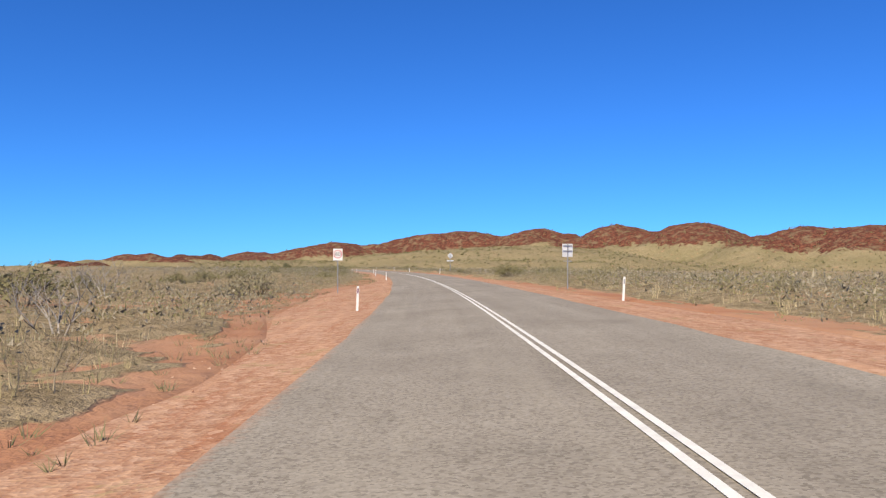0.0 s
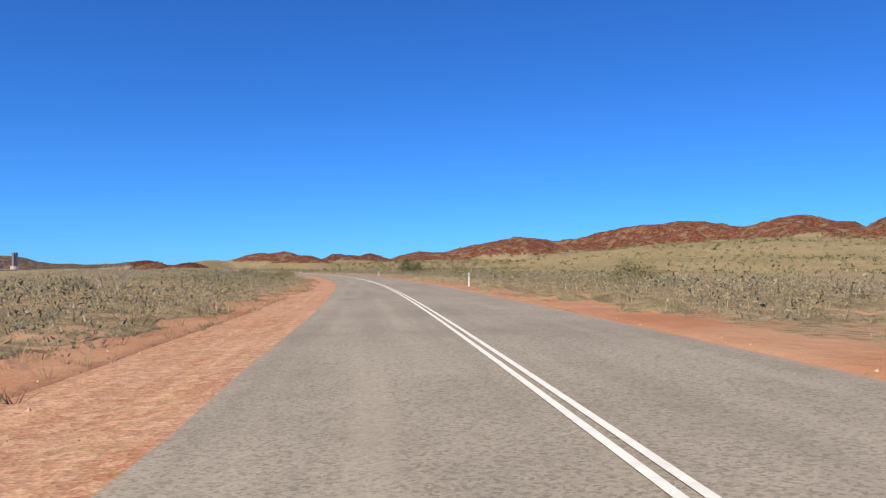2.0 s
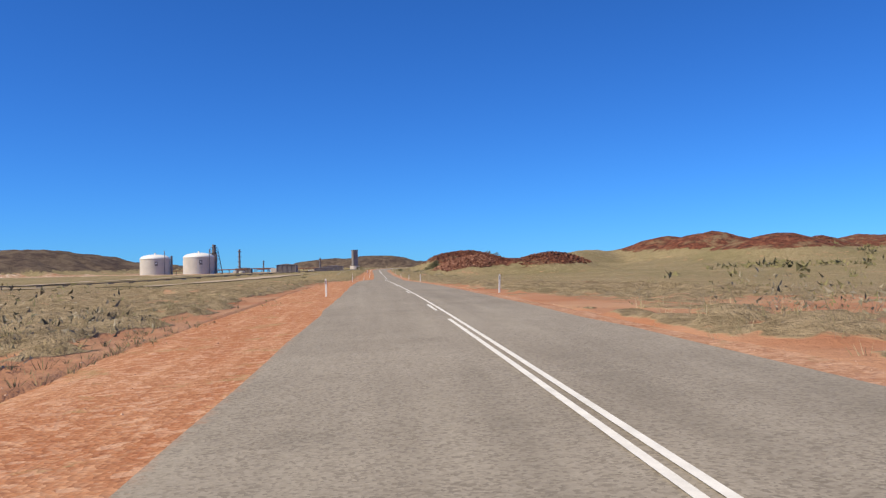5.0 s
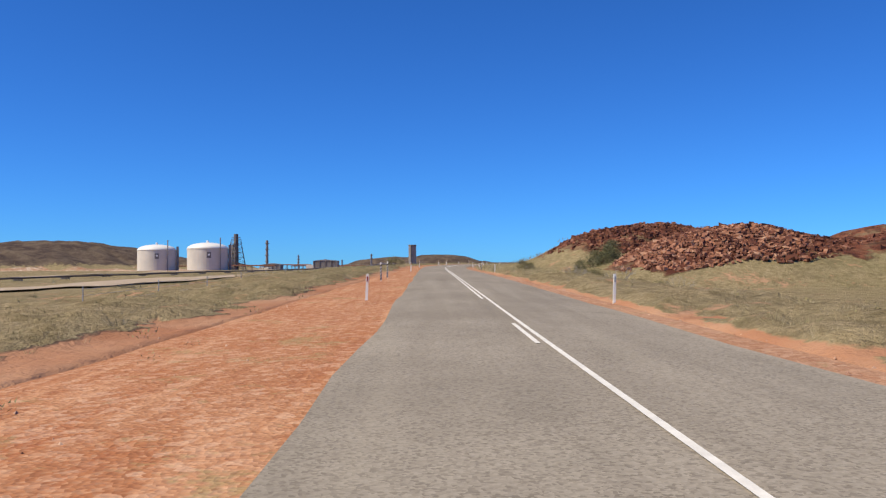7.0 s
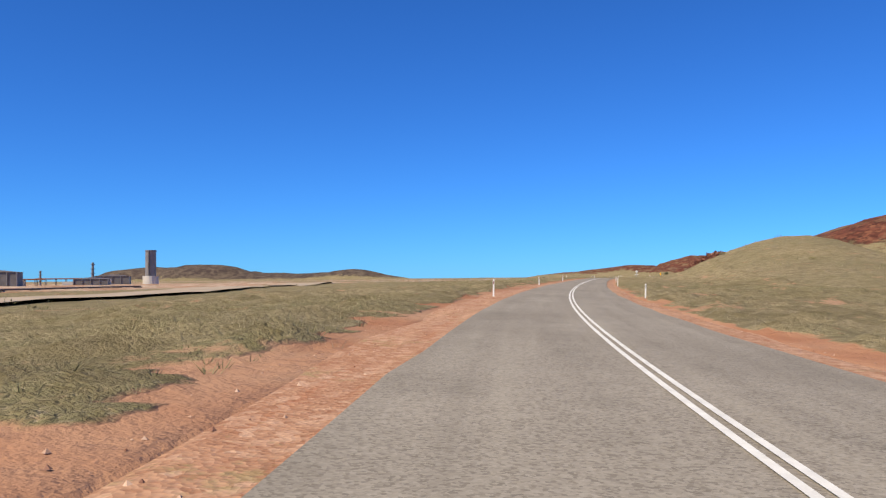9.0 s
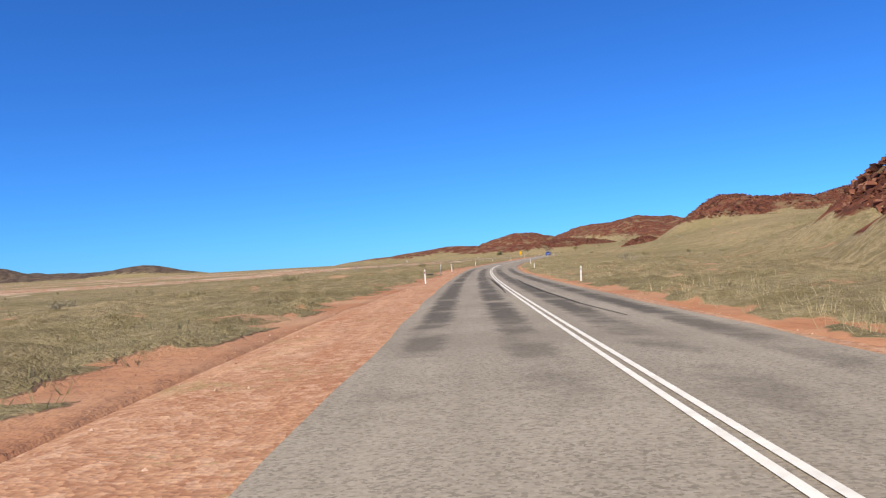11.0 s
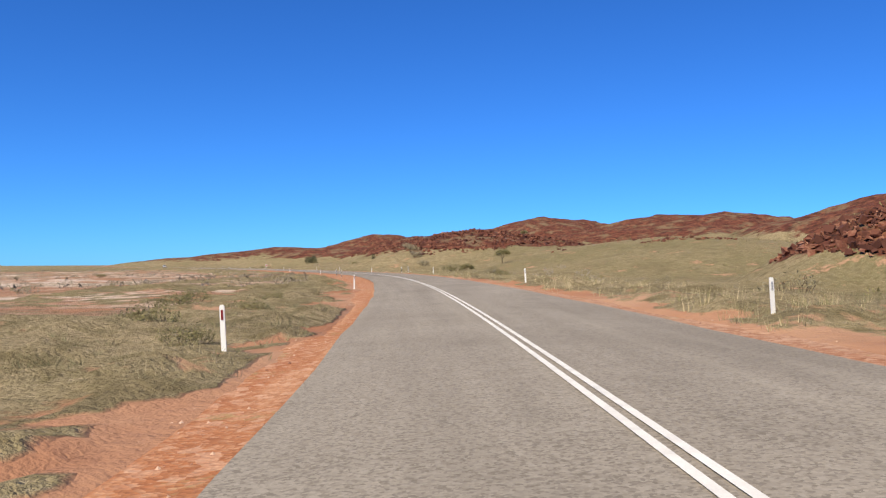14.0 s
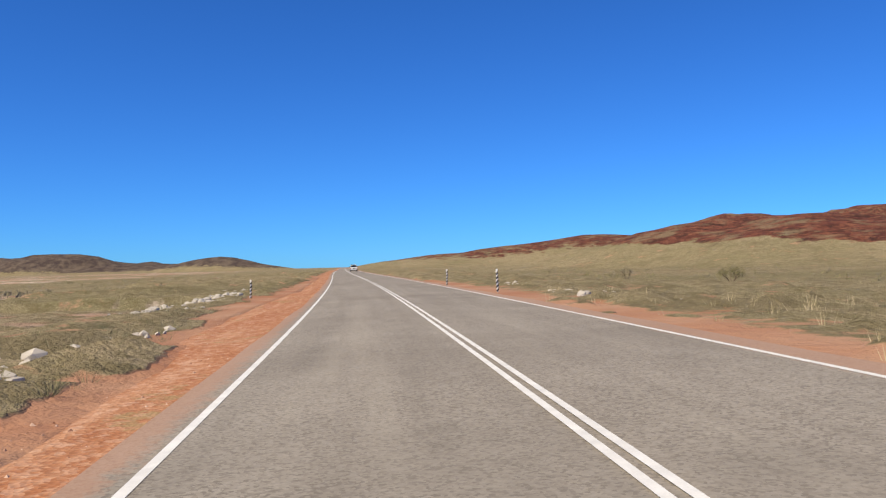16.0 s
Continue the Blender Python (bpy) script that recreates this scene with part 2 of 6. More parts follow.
def ground_material():
    m = Mat("ground", 0.95, 0.05)
    big, mid, fine = m.noise(45), m.noise(5, 5), m.noise(0.5, 6)
    grain = m.noise(0.06, 3)
    straw = m.mix(m.ramp(fine, 0.35, 0.65), (0.38, 0.31, 0.185), (0.26, 0.215, 0.125))
    green = m.mix(m.ramp(fine, 0.3, 0.7), (0.155, 0.148, 0.07), (0.26, 0.23, 0.12))
    cover = m.mix(m.ramp(m.math("ADD", m.math("MULTIPLY", big, 0.6), m.math("MULTIPLY", mid, 0.4)), 0.42, 0.6), straw, green)
    stalk = m.noise(0.13, 4, 0.7)
    cover = m.mix(m.ramp(stalk, 0.52, 0.64, 0.0, 0.75), cover, (0.13, 0.105, 0.055))
    cover = m.mix(m.ramp(stalk, 0.44, 0.34, 0.0, 0.7), cover, (0.47, 0.385, 0.25))
    clump = m.math("ADD", m.cells(1.7), m.math("MULTIPLY", m.noise(0.8, 4), 0.7))
    cover = m.mix(m.ramp(clump, 0.66, 0.45, 0.0, 0.8), cover, m.mix(fine, (0.10, 0.09, 0.045), (0.21, 0.175, 0.09)))
    cover = m.mix(m.ramp(m.noise(0.95, 5, 0.75), 0.50, 0.58, 0.0, 0.6), cover, (0.14, 0.115, 0.05))
    cover = m.mix(m.ramp(m.noise(2.6, 5, 0.7), 0.54, 0.66, 0.0, 0.7), cover, (0.12, 0.105, 0.055))
    cover = m.mix(m.ramp(m.noise(9, 6, 0.75), 0.53, 0.62, 0.0, 0.65), cover, (0.15, 0.125, 0.065))
    cover = m.mix(m.ramp(m.split(m.pos)[1], 900, 1150, 0.65, 0.18), cover, m.mix(m.ramp(m.noise(0.6, 5, 0.75), 0.4, 0.6), (0.42, 0.32, 0.205), (0.20, 0.145, 0.09)))
    earth = m.mix(m.ramp(mid, 0.35, 0.7), RED_EARTH, PALE_EARTH)
    bare = m.ramp(m.math("ADD", mid, m.math("MULTIPLY", fine, 0.5)), 0.87, 0.98)
    bare = m.math("MAXIMUM", bare, m.ramp(m.math("ADD", m.attr("bare"), m.math("MULTIPLY", m.math("SUBTRACT", fine, 0.5), 0.9)), 0.4, 0.6))
    col = m.mix(bare, cover, earth)
    salt = m.mix(m.ramp(m.noise(7, 5, 0.65), 0.42, 0.58), (0.53, 0.385, 0.285), (0.34, 0.215, 0.14))
    salt = m.mix(m.ramp(big, 0.45, 0.56), salt, (0.64, 0.52, 0.42))
    salt = m.mix(m.ramp(m.noise(3.2, 5, 0.7), 0.53, 0.6, 0.0, 0.8), salt, (0.15, 0.12, 0.075))
    salt = m.mix(m.ramp(m.noise(11, 6, 0.7), 0.47, 0.55, 0.0, 0.8), salt, (0.38, 0.19, 0.11))
    salt = m.mix(m.ramp(m.noise(1.2, 5, 0.75), 0.52, 0.6, 0.0, 0.7), salt, (0.17, 0.13, 0.075))
    col = m.mix(m.ramp(m.math("ADD", m.attr("salt"), m.math("MULTIPLY", m.math("SUBTRACT", mid, 0.5), 0.8)), 0.42, 0.58), col, salt)
    stones = m.cells(2.2, "Color")
    rock = m.mix(m.ramp(m.split(stones)[0], 0.1, 0.9), (0.088, 0.034, 0.025), (0.175, 0.066, 0.043))
    rock = m.mix(m.ramp(m.noise(6, 6, 0.7), 0.52, 0.60, 0.0, 0.75), rock, (0.05, 0.028, 0.022))
    rock = m.mix(m.ramp(m.noise(5, 6, 0.75), 0.47, 0.38, 0.0, 0.8), rock, (0.26, 0.115, 0.068))
    rock = m.mix(m.ramp(m.noise(14, 6, 0.65), 0.51, 0.62, 0.0, 0.75), rock, (0.22, 0.165, 0.10))
    where = m.split(m.pos)  # far hills over the flats: scrub-covered stone, distance haze painted into its colour
    off = m.math("MAXIMUM", m.ramp(where[0], -1600, -1900), m.ramp(where[1], 3800, 4300))
    hazed = m.mix(m.ramp(m.noise(40, 6, 0.7), 0.42, 0.6), (0.062, 0.050, 0.046), (0.15, 0.12, 0.09))
    rock = m.mix(m.math("MULTIPLY", off, 0.9), rock, hazed)
    edge = m.math("ADD", m.attr("rock"), m.math("MULTIPLY", m.math("SUBTRACT", m.noise(9, 6, 0.65), 0.5), 1.3))
    isrock = m.ramp(edge, 0.44, 0.54)
    col = m.mix(isrock, col, rock)
    bump = m.math("ADD", m.math("MULTIPLY", fine, 0.4), m.math("ADD", m.math("MULTIPLY", grain, 0.08), m.math("MULTIPLY", m.math("MULTIPLY", stalk, m.math("SUBTRACT", 1.0, bare)), 0.4)))
    bump = m.math("ADD", bump, m.math("MULTIPLY", m.math("MULTIPLY", m.cells(2.2), isrock), 2.0))
    return m.done(col, bump, 0.35, 0.9)


def stretched(m, along_scale, across_scale=1.0):
    """The strip's own coordinates, drawn out along the road."""
    t = m.n.new("ShaderNodeVectorMath")
    t.operation = "MULTIPLY"
    t.inputs[1].default_value = (across_scale, along_scale, 1.0)
    m.l.new(m.uv(), t.inputs[0])
    return t.outputs[0]


def shoulder_material():
    m = Mat("red_gravel", 0.95, 0.05)
    mid, fine = m.noise(2.5, 5), m.noise(0.25, 5)
    run = m.split(m.uv())[1]
    paler = m.math("MULTIPLY", m.ramp(run, 1390, 1450), m.ramp(run, 2050, 2000))
    place = m.math("SUBTRACT", m.ramp(run, 900, 1010), m.math("MULTIPLY", paler, 0.85))
    place = m.math("MULTIPLY", place, m.ramp(m.split(m.uv())[0], 3.0, -3.0, 0.15, 1.0))  # the right side is a browner gravel
    v = m.split(m.cells(0.06, "Color"))[0]
    red = m.mix(m.ramp(mid, 0.35, 0.68), (0.37, 0.15, 0.07), (0.42, 0.205, 0.11))
    brown = m.mix(m.ramp(mid, 0.35, 0.68), (0.36, 0.195, 0.122), (0.43, 0.265, 0.178))
    col = m.mix(place, brown, red)
    rut = m.noise(0.5, 5, 0.6, stretched(m, 0.06))
    col = m.mix(m.ramp(rut, 0.52, 0.62, 0.0, 0.4), col, (0.60, 0.36, 0.22))
    col = m.mix(m.ramp(rut, 0.46, 0.36, 0.0, 0.45), col, (0.34, 0.125, 0.06))
    col = m.mix(m.ramp(v, 0.6, 1.0, 0.0, 0.5), col, (0.58, 0.35, 0.22))
    col = m.mix(m.ramp(v, 0.35, 0.0, 0.0, 0.4), col, (0.20, 0.085, 0.05))
    col = m.mix(m.ramp(fine, 0.56, 0.72, 0.0, 0.3), col, (0.29, 0.10, 0.05))
    w = m.split(m.cells(0.14, "Color"))[1]
    col = m.mix(m.ramp(w, 0.62, 1.0, 0.0, 0.4), col, (0.64, 0.44, 0.32))
    col = m.mix(m.ramp(w, 0.25, 0.0, 0.0, 0.3), col, (0.22, 0.085, 0.045))
    weeds = m.math("ADD", m.noise(1.6, 5, 0.7), m.math("MULTIPLY", m.noise(0.12, 3), 0.35))
    col = m.mix(m.ramp(weeds, 0.76, 0.84, 0.0, 0.6), col, (0.30, 0.24, 0.12))
    height = m.math("ADD", m.cells(0.06), m.math("ADD", m.math("MULTIPLY", mid, 1.2), m.math("MULTIPLY", rut, 2.0)))
    return m.done(col, height, 0.02, 0.7)


def seal_material():
    """Chip seal: uv.x runs across in metres from the middle, uv.y along."""
    m = Mat("chip_seal", 0.9, 0.12)
    u = m.split(m.uv())
    across, s = u[0], u[1]
    mid, fine = m.noise(3, 5), m.noise(0.35, 5)
    chip = m.split(m.cells(0.03, "Color"))[0]
    lumps = m.noise(0.085, 3, 0.7)
    col = m.mix(m.ramp(mid, 0.3, 0.7), (0.225, 0.195, 0.16), (0.285, 0.25, 0.207))
    col = m.mix(m.ramp(chip, 0.1, 1.0, 0.0, 0.5), col, (0.44, 0.40, 0.335))
    col = m.mix(m.ramp(chip, 0.35, 0.0, 0.0, 0.45), col, (0.12, 0.105, 0.085))
    col = m.mix(m.ramp(lumps, 0.5, 0.66, 0.0, 0.22), col, (0.16, 0.14, 0.11))
    blotch = m.noise(7.0, 6, 0.6)
    col = m.mix(m.ramp(blotch, 0.48, 0.64, 0.0, 0.42), col, (0.19, 0.165, 0.135))
    lane = m.noise(0.7, 4, 0.55, stretched(m, 0.04))
    col = m.mix(m.ramp(lane, 0.5, 0.66, 0.0, 0.25), col, (0.17, 0.148, 0.12))
    col = m.mix(m.ramp(lane, 0.46, 0.34, 0.0, 0.25), col, (0.38, 0.34, 0.275))
    # bitumen that has bled up through the wheel tracks on two stretches
    one = m.math("ABSOLUTE", m.math("SUBTRACT", m.math("ABSOLUTE", across), 1.68))
    wob = m.math("MULTIPLY", m.math("SUBTRACT", m.noise(0.5, 4), 0.5), 0.7)
    track = m.ramp(m.math("ADD", m.math("ABSOLUTE", m.math("SUBTRACT", one, 0.78)), wob), 0.22, 0.46, 1.0, 0.0)
    first = m.math("MULTIPLY", m.ramp(s, 1768, 1786), m.ramp(s, 1905, 1868))
    second = m.math("MULTIPLY", m.ramp(s, 2285, 2315), m.math("MULTIPLY", m.ramp(s, 2545, 2500), m.ramp(m.math("ABSOLUTE", across), 1.5, 2.0, 0.6, 0.25)))
    bled = m.ramp(m.math("ADD", first, second), 0.0, 1.0, 0.05, 0.62)
    patchy = m.ramp(m.math("ADD", m.noise(2.2, 5, 0.65), m.math("MULTIPLY", bled, 0.35)), 0.52, 0.70)
    tar = m.math("MULTIPLY", m.math("MULTIPLY", track, patchy), m.ramp(bled, 0.0, 0.62, 0.12, 0.8))
    col = m.mix(tar, col, m.mix(m.ramp(lumps, 0.42, 0.62), (0.085, 0.075, 0.06), (0.045, 0.042, 0.038)))
    # red dust over the edges
    dusty = m.math("ADD", m.math("ABSOLUTE", across), m.math("ADD", m.math("MULTIPLY", fine, 0.5), m.math("MULTIPLY", lumps, 0.45)))
    col = m.mix(m.ramp(dusty, 3.95, 4.2, 0.0, 0.6), col, (0.42, 0.235, 0.15))
    return m.done(col, m.math("ADD", m.cells(0.03), m.math("MULTIPLY", lumps, 0.5)), 0.004, 0.4)


M_GROUND, M_SHOULDER, M_SEAL = ground_material(), shoulder_material(), seal_material()
M_LINE = plain("road_paint", (0.80, 0.78, 0.73), 0.7, wear=0.1, size=0.25)
M_WHITE = plain("white_plastic", (0.82, 0.81, 0.78), 0.5, wear=0.04)
M_BLACK = plain("black_paint", (0.02, 0.02, 0.022), 0.5)
M_REDLENS = plain("red_reflector", (0.22, 0.02, 0.02), 0.25, 0.5)
M_GREYLENS = plain("grey_reflector", (0.35, 0.36, 0.38), 0.25, 0.5)
M_STEEL = plain("galvanised_steel", (0.42, 0.43, 0.44), 0.45, 0.5, 0.6)
M_TANK = plain("tank_wall", (0.60, 0.56, 0.50), 0.6, size=9, wear=0.08)
M_TANKROOF = plain("tank_roof", (0.80, 0.79, 0.76), 0.5, size=6, wear=0.03)
M_PLANT = plain("plant_steel", (0.19, 0.175, 0.17), 0.6, size=5, wear=0.2)
M_TOWER = plain("tower_steel", (0.26, 0.24, 0.24), 0.5, size=6, wear=0.15)


# ---- meshes ----
def data_of(name, verts, faces, mats, smooth=False, uvs=None, attrs=None, mat_index=None):
    """A mesh from arrays in true metres; faces: an (n, k) array, or a list of such."""
    me = bpy.data.meshes.new(name)
    verts = np.asarray(verts, float)
    groups = faces if isinstance(faces, list) else [faces]
    groups = [np.asarray(g, int) for g in groups if len(g)]
    loops = np.concatenate([g.ravel() for g in groups])
    sizes = np.concatenate([np.full(len(g), g.shape[1]) for g in groups])
    me.vertices.add(len(verts))
    me.vertices.foreach_set("co", (verts * SCALE).ravel())
    me.loops.add(len(loops))
    me.loops.foreach_set("vertex_index", loops)
    me.polygons.add(len(sizes))
    me.polygons.foreach_set("loop_start", np.r_[0, np.cumsum(sizes)[:-1]])
    me.polygons.foreach_set("loop_total", sizes)
    for mat in mats if isinstance(mats, (list, tuple)) else [mats]:
        me.materials.append(mat)
    if mat_index is not None:
        me.polygons.foreach_set("material_index", np.asarray(mat_index, int))
    me.update(calc_edges=True)
    if uvs is not None:
        layer = me.uv_layers.new(name="UVMap")
        layer.data.foreach_set("uv", np.asarray(uvs, float)[loops].ravel())
    for key, values in (attrs or {}).items():
        a = me.attributes.new(key, "FLOAT", "POINT")
        a.data.foreach_set("value", np.asarray(values, float))
    me.polygons.foreach_set("use_smooth", np.full(len(sizes), smooth))
    return me


def mesh(name, verts, faces, mats, **more):
    return new(name, data_of(name, verts, faces, mats, **more))


def empty(name, at=(0, 0, 0), turn=0.0):
    ob = new(name)
    ob.empty_display_size = 0.1
    ob.matrix_basis = pose(*(v * SCALE for v in at), 0, 0, turn)
    return ob


def part(name, bm, material, parent, label=""):
    """A bmesh in true metres becomes one mesh under a thing or a part."""
    me = bpy.data.meshes.new(name)
    bm.transform(Matrix.Diagonal((SCALE, SCALE, SCALE, 1)))
    bm.to_mesh(me)
    bm.free()
    me.materials.append(material)
    ob = new(name, me)
    ob.parent = parent
    if label:
        tagged(ob, label)
    return ob


def box(size, at=(0, 0, 0), bevel=0.0, turn=None, bm=None):
    bm = bm or bmesh.new()
    m = Matrix.Translation(at) @ (turn or Matrix()) @ Matrix.Diagonal((*size, 1))
    got = bmesh.ops.create_cube(bm, size=1, matrix=m)
    if bevel:
        edges = {e for v in got["verts"] for e in v.link_edges}
        bmesh.ops.bevel(bm, geom=list(edges), offset=bevel, segments=1, affect="EDGES")
    return bm


def tube(radius, height, at=(0, 0, 0), top=None, sides=12, turn=None, bm=None):
    """A standing cylinder or cone whose foot is at the given place."""
    bm = bm or bmesh.new()
    m = Matrix.Translation(at) @ (turn or Matrix()) @ Matrix.Translation((0, 0, height / 2))
    bmesh.ops.create_cone(bm, cap_ends=True, segments=sides, radius1=radius, radius2=radius if top is None else top, depth=height, matrix=m)
    return bm


def lathe(profile, sides=32, bm=None):
    bm = bm or bmesh.new()
    rings = [[bm.verts.new((r * math.cos(2 * math.pi * k / sides), r * math.sin(2 * math.pi * k / sides), z)) for k in range(sides)] for r, z in profile]
    for a, b in zip(rings, rings[1:]):
        for k in range(sides):
            bm.faces.new((a[k], a[(k + 1) % sides], b[(k + 1) % sides], b[k]))
    bm.faces.new(rings[-1])
    return bm


# ---- noise on arrays ----
def lattice(ix, iy, seed):
    h = (ix.astype(np.int64) * 374761393 + iy.astype(np.int64) * 668265263 + seed * 144665) & 0xFFFFFFFF
    h = ((h ^ (h >> 13)) * 1274126177) & 0xFFFFFFFF
    return ((h ^ (h >> 16)) & 0xFFFF) / 65535.0


def value_noise(x, y, seed=0):
    ix, iy = np.floor(x), np.floor(y)
    u, v = x - ix, y - iy
    u, v = u * u * (3 - 2 * u), v * v * (3 - 2 * v)
    a, b = lattice(ix, iy, seed), lattice(ix + 1, iy, seed)
    c, d = lattice(ix, iy + 1, seed), lattice(ix + 1, iy + 1, seed)
    return (a * (1 - u) + b * u) * (1 - v) + (c * (1 - u) + d * u) * v


def fbm(x, y, size, octaves=4, seed=0):
    """About -1 to 1."""
    total, amp, norm = 0, 1.0, 0
    for k in range(octaves):
        total = total + amp * (value_noise(x / size, y / size, seed + 17 * k) * 2 - 1)
        norm, amp, size = norm + amp, amp * 0.5, size * 0.47
    return total / norm * 1.4


def step(lo, hi, v):
    t = np.clip((v - lo) / (hi - lo), 0, 1)
    return t * t * (3 - 2 * t)


# ---- the road's line: points on its middle, in metres ----
ROAD_SOUTH = [
    (1.8, -70.0, -0.10), (1.8, -0.0, 0.00), (-4.3, 109.0, 0.50), (-17.5, 214.9, 0.90), (-36.5, 315.6, 1.30),
    (-62.3, 409.2, 1.70), (-91.5, 494.7, 1.90), (-124.2, 573.1, 2.00), (-161.3, 646.5, 2.10), (-204.0, 716.6, 2.40),
    (-252.1, 782.4, 2.90), (-301.7, 841.3, 3.20), (-348.4, 893.1, 3.28), (-390.5, 940.1, 2.84), (-428.9, 984.6, 2.40),
    (-467.1, 1027.4, 2.51), (-507.0, 1071.2, 3.40), (-549.9, 1119.3, 4.10), (-592.0, 1173.6, 4.80),
]
ROAD_NORTH = [
    (-624.1, 1234.8, 5.30), (-646.1, 1299.2, 5.60), (-664.0, 1364.2, 5.90), (-680.2, 1429.5, 6.20),
    (-695.5, 1496.0, 6.10), (-710.0, 1564.4, 5.80), (-722.5, 1634.8, 5.70), (-731.2, 1706.4, 5.70),
    (-736.5, 1779.1, 6.10), (-741.3, 1854.8, 6.60), (-748.4, 1936.2, 6.80), (-762.4, 2024.1, 6.70),
    (-788.0, 2117.7, 6.30), (-826.2, 2212.7, 6.20), (-873.7, 2303.6, 6.20), (-950.9, 2432.2, 6.30),
    (-1079.7, 2646.5, 6.40), (-1337.2, 3075.1, 6.60), (-1697.7, 3675.1, 7.00),
]


def spline(points, every):
    """A smooth curve through the points, sampled evenly."""
    p = np.array(points, float)
    k = np.r_[0, np.cumsum(np.hypot(*np.diff(p[:, :2], axis=0).T))]
    n, h = len(k), np.diff(k)
    a, b = np.eye(n), np.zeros((n, 3))
    for i in range(1, n - 1):
        a[i, i - 1 : i + 2] = h[i - 1], 2 * (h[i - 1] + h[i]), h[i]
        b[i] = 6 * ((p[i + 1] - p[i]) / h[i] - (p[i] - p[i - 1]) / h[i - 1])
    m = np.linalg.solve(a, b)
    s = np.arange(0, k[-1], every)
    i = np.clip(np.searchsorted(k, s, side="right") - 1, 0, n - 2)
    u, hh = (s - k[i])[:, None], h[i][:, None]
    v = hh - u
    return s, v / hh * p[i] + u / hh * p[i + 1] + ((v**3 / hh - hh * v) * m[i] + (u**3 / hh - hh * u) * m[i + 1]) / 6


RS, RP = spline(ROAD_SOUTH + ROAD_NORTH, 2.0)
RT = np.gradient(RP[:, :2], axis=0)
RT /= np.linalg.norm(RT, axis=1)[:, None]
HALF = 3.38  # half the sealed width
# the road leans into its bends
CURVE = np.convolve(np.gradient(np.unwrap(np.arctan2(-RT[:, 0], RT[:, 1])), RS), np.ones(31) / 31, "same")
BANK = 0.045 * np.clip(CURVE / 0.0007, -1, 1)


def along(s, d):
    """Place, on the plan, d metres to the right of the middle of the road, and the road's height there."""
    s, d = np.asarray(s, float), np.asarray(d, float)
    x, y, z = (np.interp(s, RS, RP[:, k]) for k in range(3))
    tx, ty = np.interp(s, RS, RT[:, 0]), np.interp(s, RS, RT[:, 1])
    return x + d * ty, y - d * tx, z + np.interp(s, RS, BANK) * np.clip(d, -5, 5)


def heading(s):
    return math.degrees(math.atan2(-np.interp(s, RS, RT[:, 0]), np.interp(s, RS, RT[:, 1])))


def beside(x, y):
    """For places on the plan: the nearest stretch of the road and the distance to its right."""
    x, y = np.ravel(x), np.ravel(y)
    idx = np.empty(len(x), int)
    cx, cy = RP[::4, 0], RP[::4, 1]
    for a in range(0, len(x), 20000):
        q = slice(a, a + 20000)
        near = np.argmin((x[q, None] - cx) ** 2 + (y[q, None] - cy) ** 2, 1)
        idx[q] = near * 4
    for hop in (2, 1):
        options = np.clip(np.stack([idx - hop, idx, idx + hop], 1), 0, len(RS) - 1)
        far = (x[:, None] - RP[options, 0]) ** 2 + (y[:, None] - RP[options, 1]) ** 2
        idx = options[np.arange(len(x)), np.argmin(far, 1)]
    ox, oy = x - RP[idx, 0], y - RP[idx, 1]
    d = ox * RT[idx, 1] - oy * RT[idx, 0]
    far = np.hypot(ox, oy)
    return RS[idx], np.where(far > np.abs(d) + 3, np.copysign(far, d), d), RP[idx, 2] + BANK[idx] * np.clip(d, -5, 5)


# ---- hills: place, height, half-widths, turn in degrees, how much of it is bare red rock ----
HILLS = []


def hill(x, y, h, rx, ry, turn=0.0, red=0.0, sharp=1.0):
    HILLS.append((x, y, h, rx, ry, radians(turn), red, sharp))


# the red range that closes the view ahead on the first bend
hill(-261, 1956, 59.4, 190, 200, 0, 0.9)
hill(-390, 1904, 30.0, 190, 130, 0, 0.8)
hill(-105, 1978, 64.8, 180, 170, 0, 0.85)
hill(6, 1982, 80.3, 190, 190, 0, 0.9)
hill(99, 1950, 69.1, 190, 180, 0, 0.9)
hill(193, 1850, 86.0, 200, 200, 0, 0.9)
hill(331, 1698, 86.4, 210, 190, 40, 0.9)
hill(468, 1588, 87.9, 200, 200, 40, 0.9)
hill(585, 1384, 69.7, 220, 200, 40, 0.9)
hill(672, 1260, 68.2, 220, 200, 30, 0.9)
hill(820, 1080, 60.0, 250, 220, 30, 0.8)
hill(125, 1556, 39.5, 420, 480, 20, 0.0)
hill(-320, 1600, 13.0, 260, 280, 0, 0.0)
# the low red hill, and grassy ground before it
hill(-445, 1346, 14.8, 60, 60, 20, 0.9)
hill(-439, 1415, 7.7, 140, 170, 30, 0.0)
# the rocky knoll inside the bend
hill(-518, 1150, 7.9, 22, 26, 0, 0.85, 0.7)
hill(-521, 1136, 3.2, 13, 12, 0, 1.0, 0.6)
hill(-552, 1187, 10.1, 30, 34, 20, 0.9, 0.7)
hill(-572, 1191, 6.0, 26, 40, 20, 0.5, 0.8)
hill(-493, 1170, 8.3, 30, 34, 0, 0.8)
hill(-591, 1209, 7.0, 24, 40, 20, 0.2, 0.8)
hill(-541, 1505, 23.9, 70, 70, 0, 0.9)
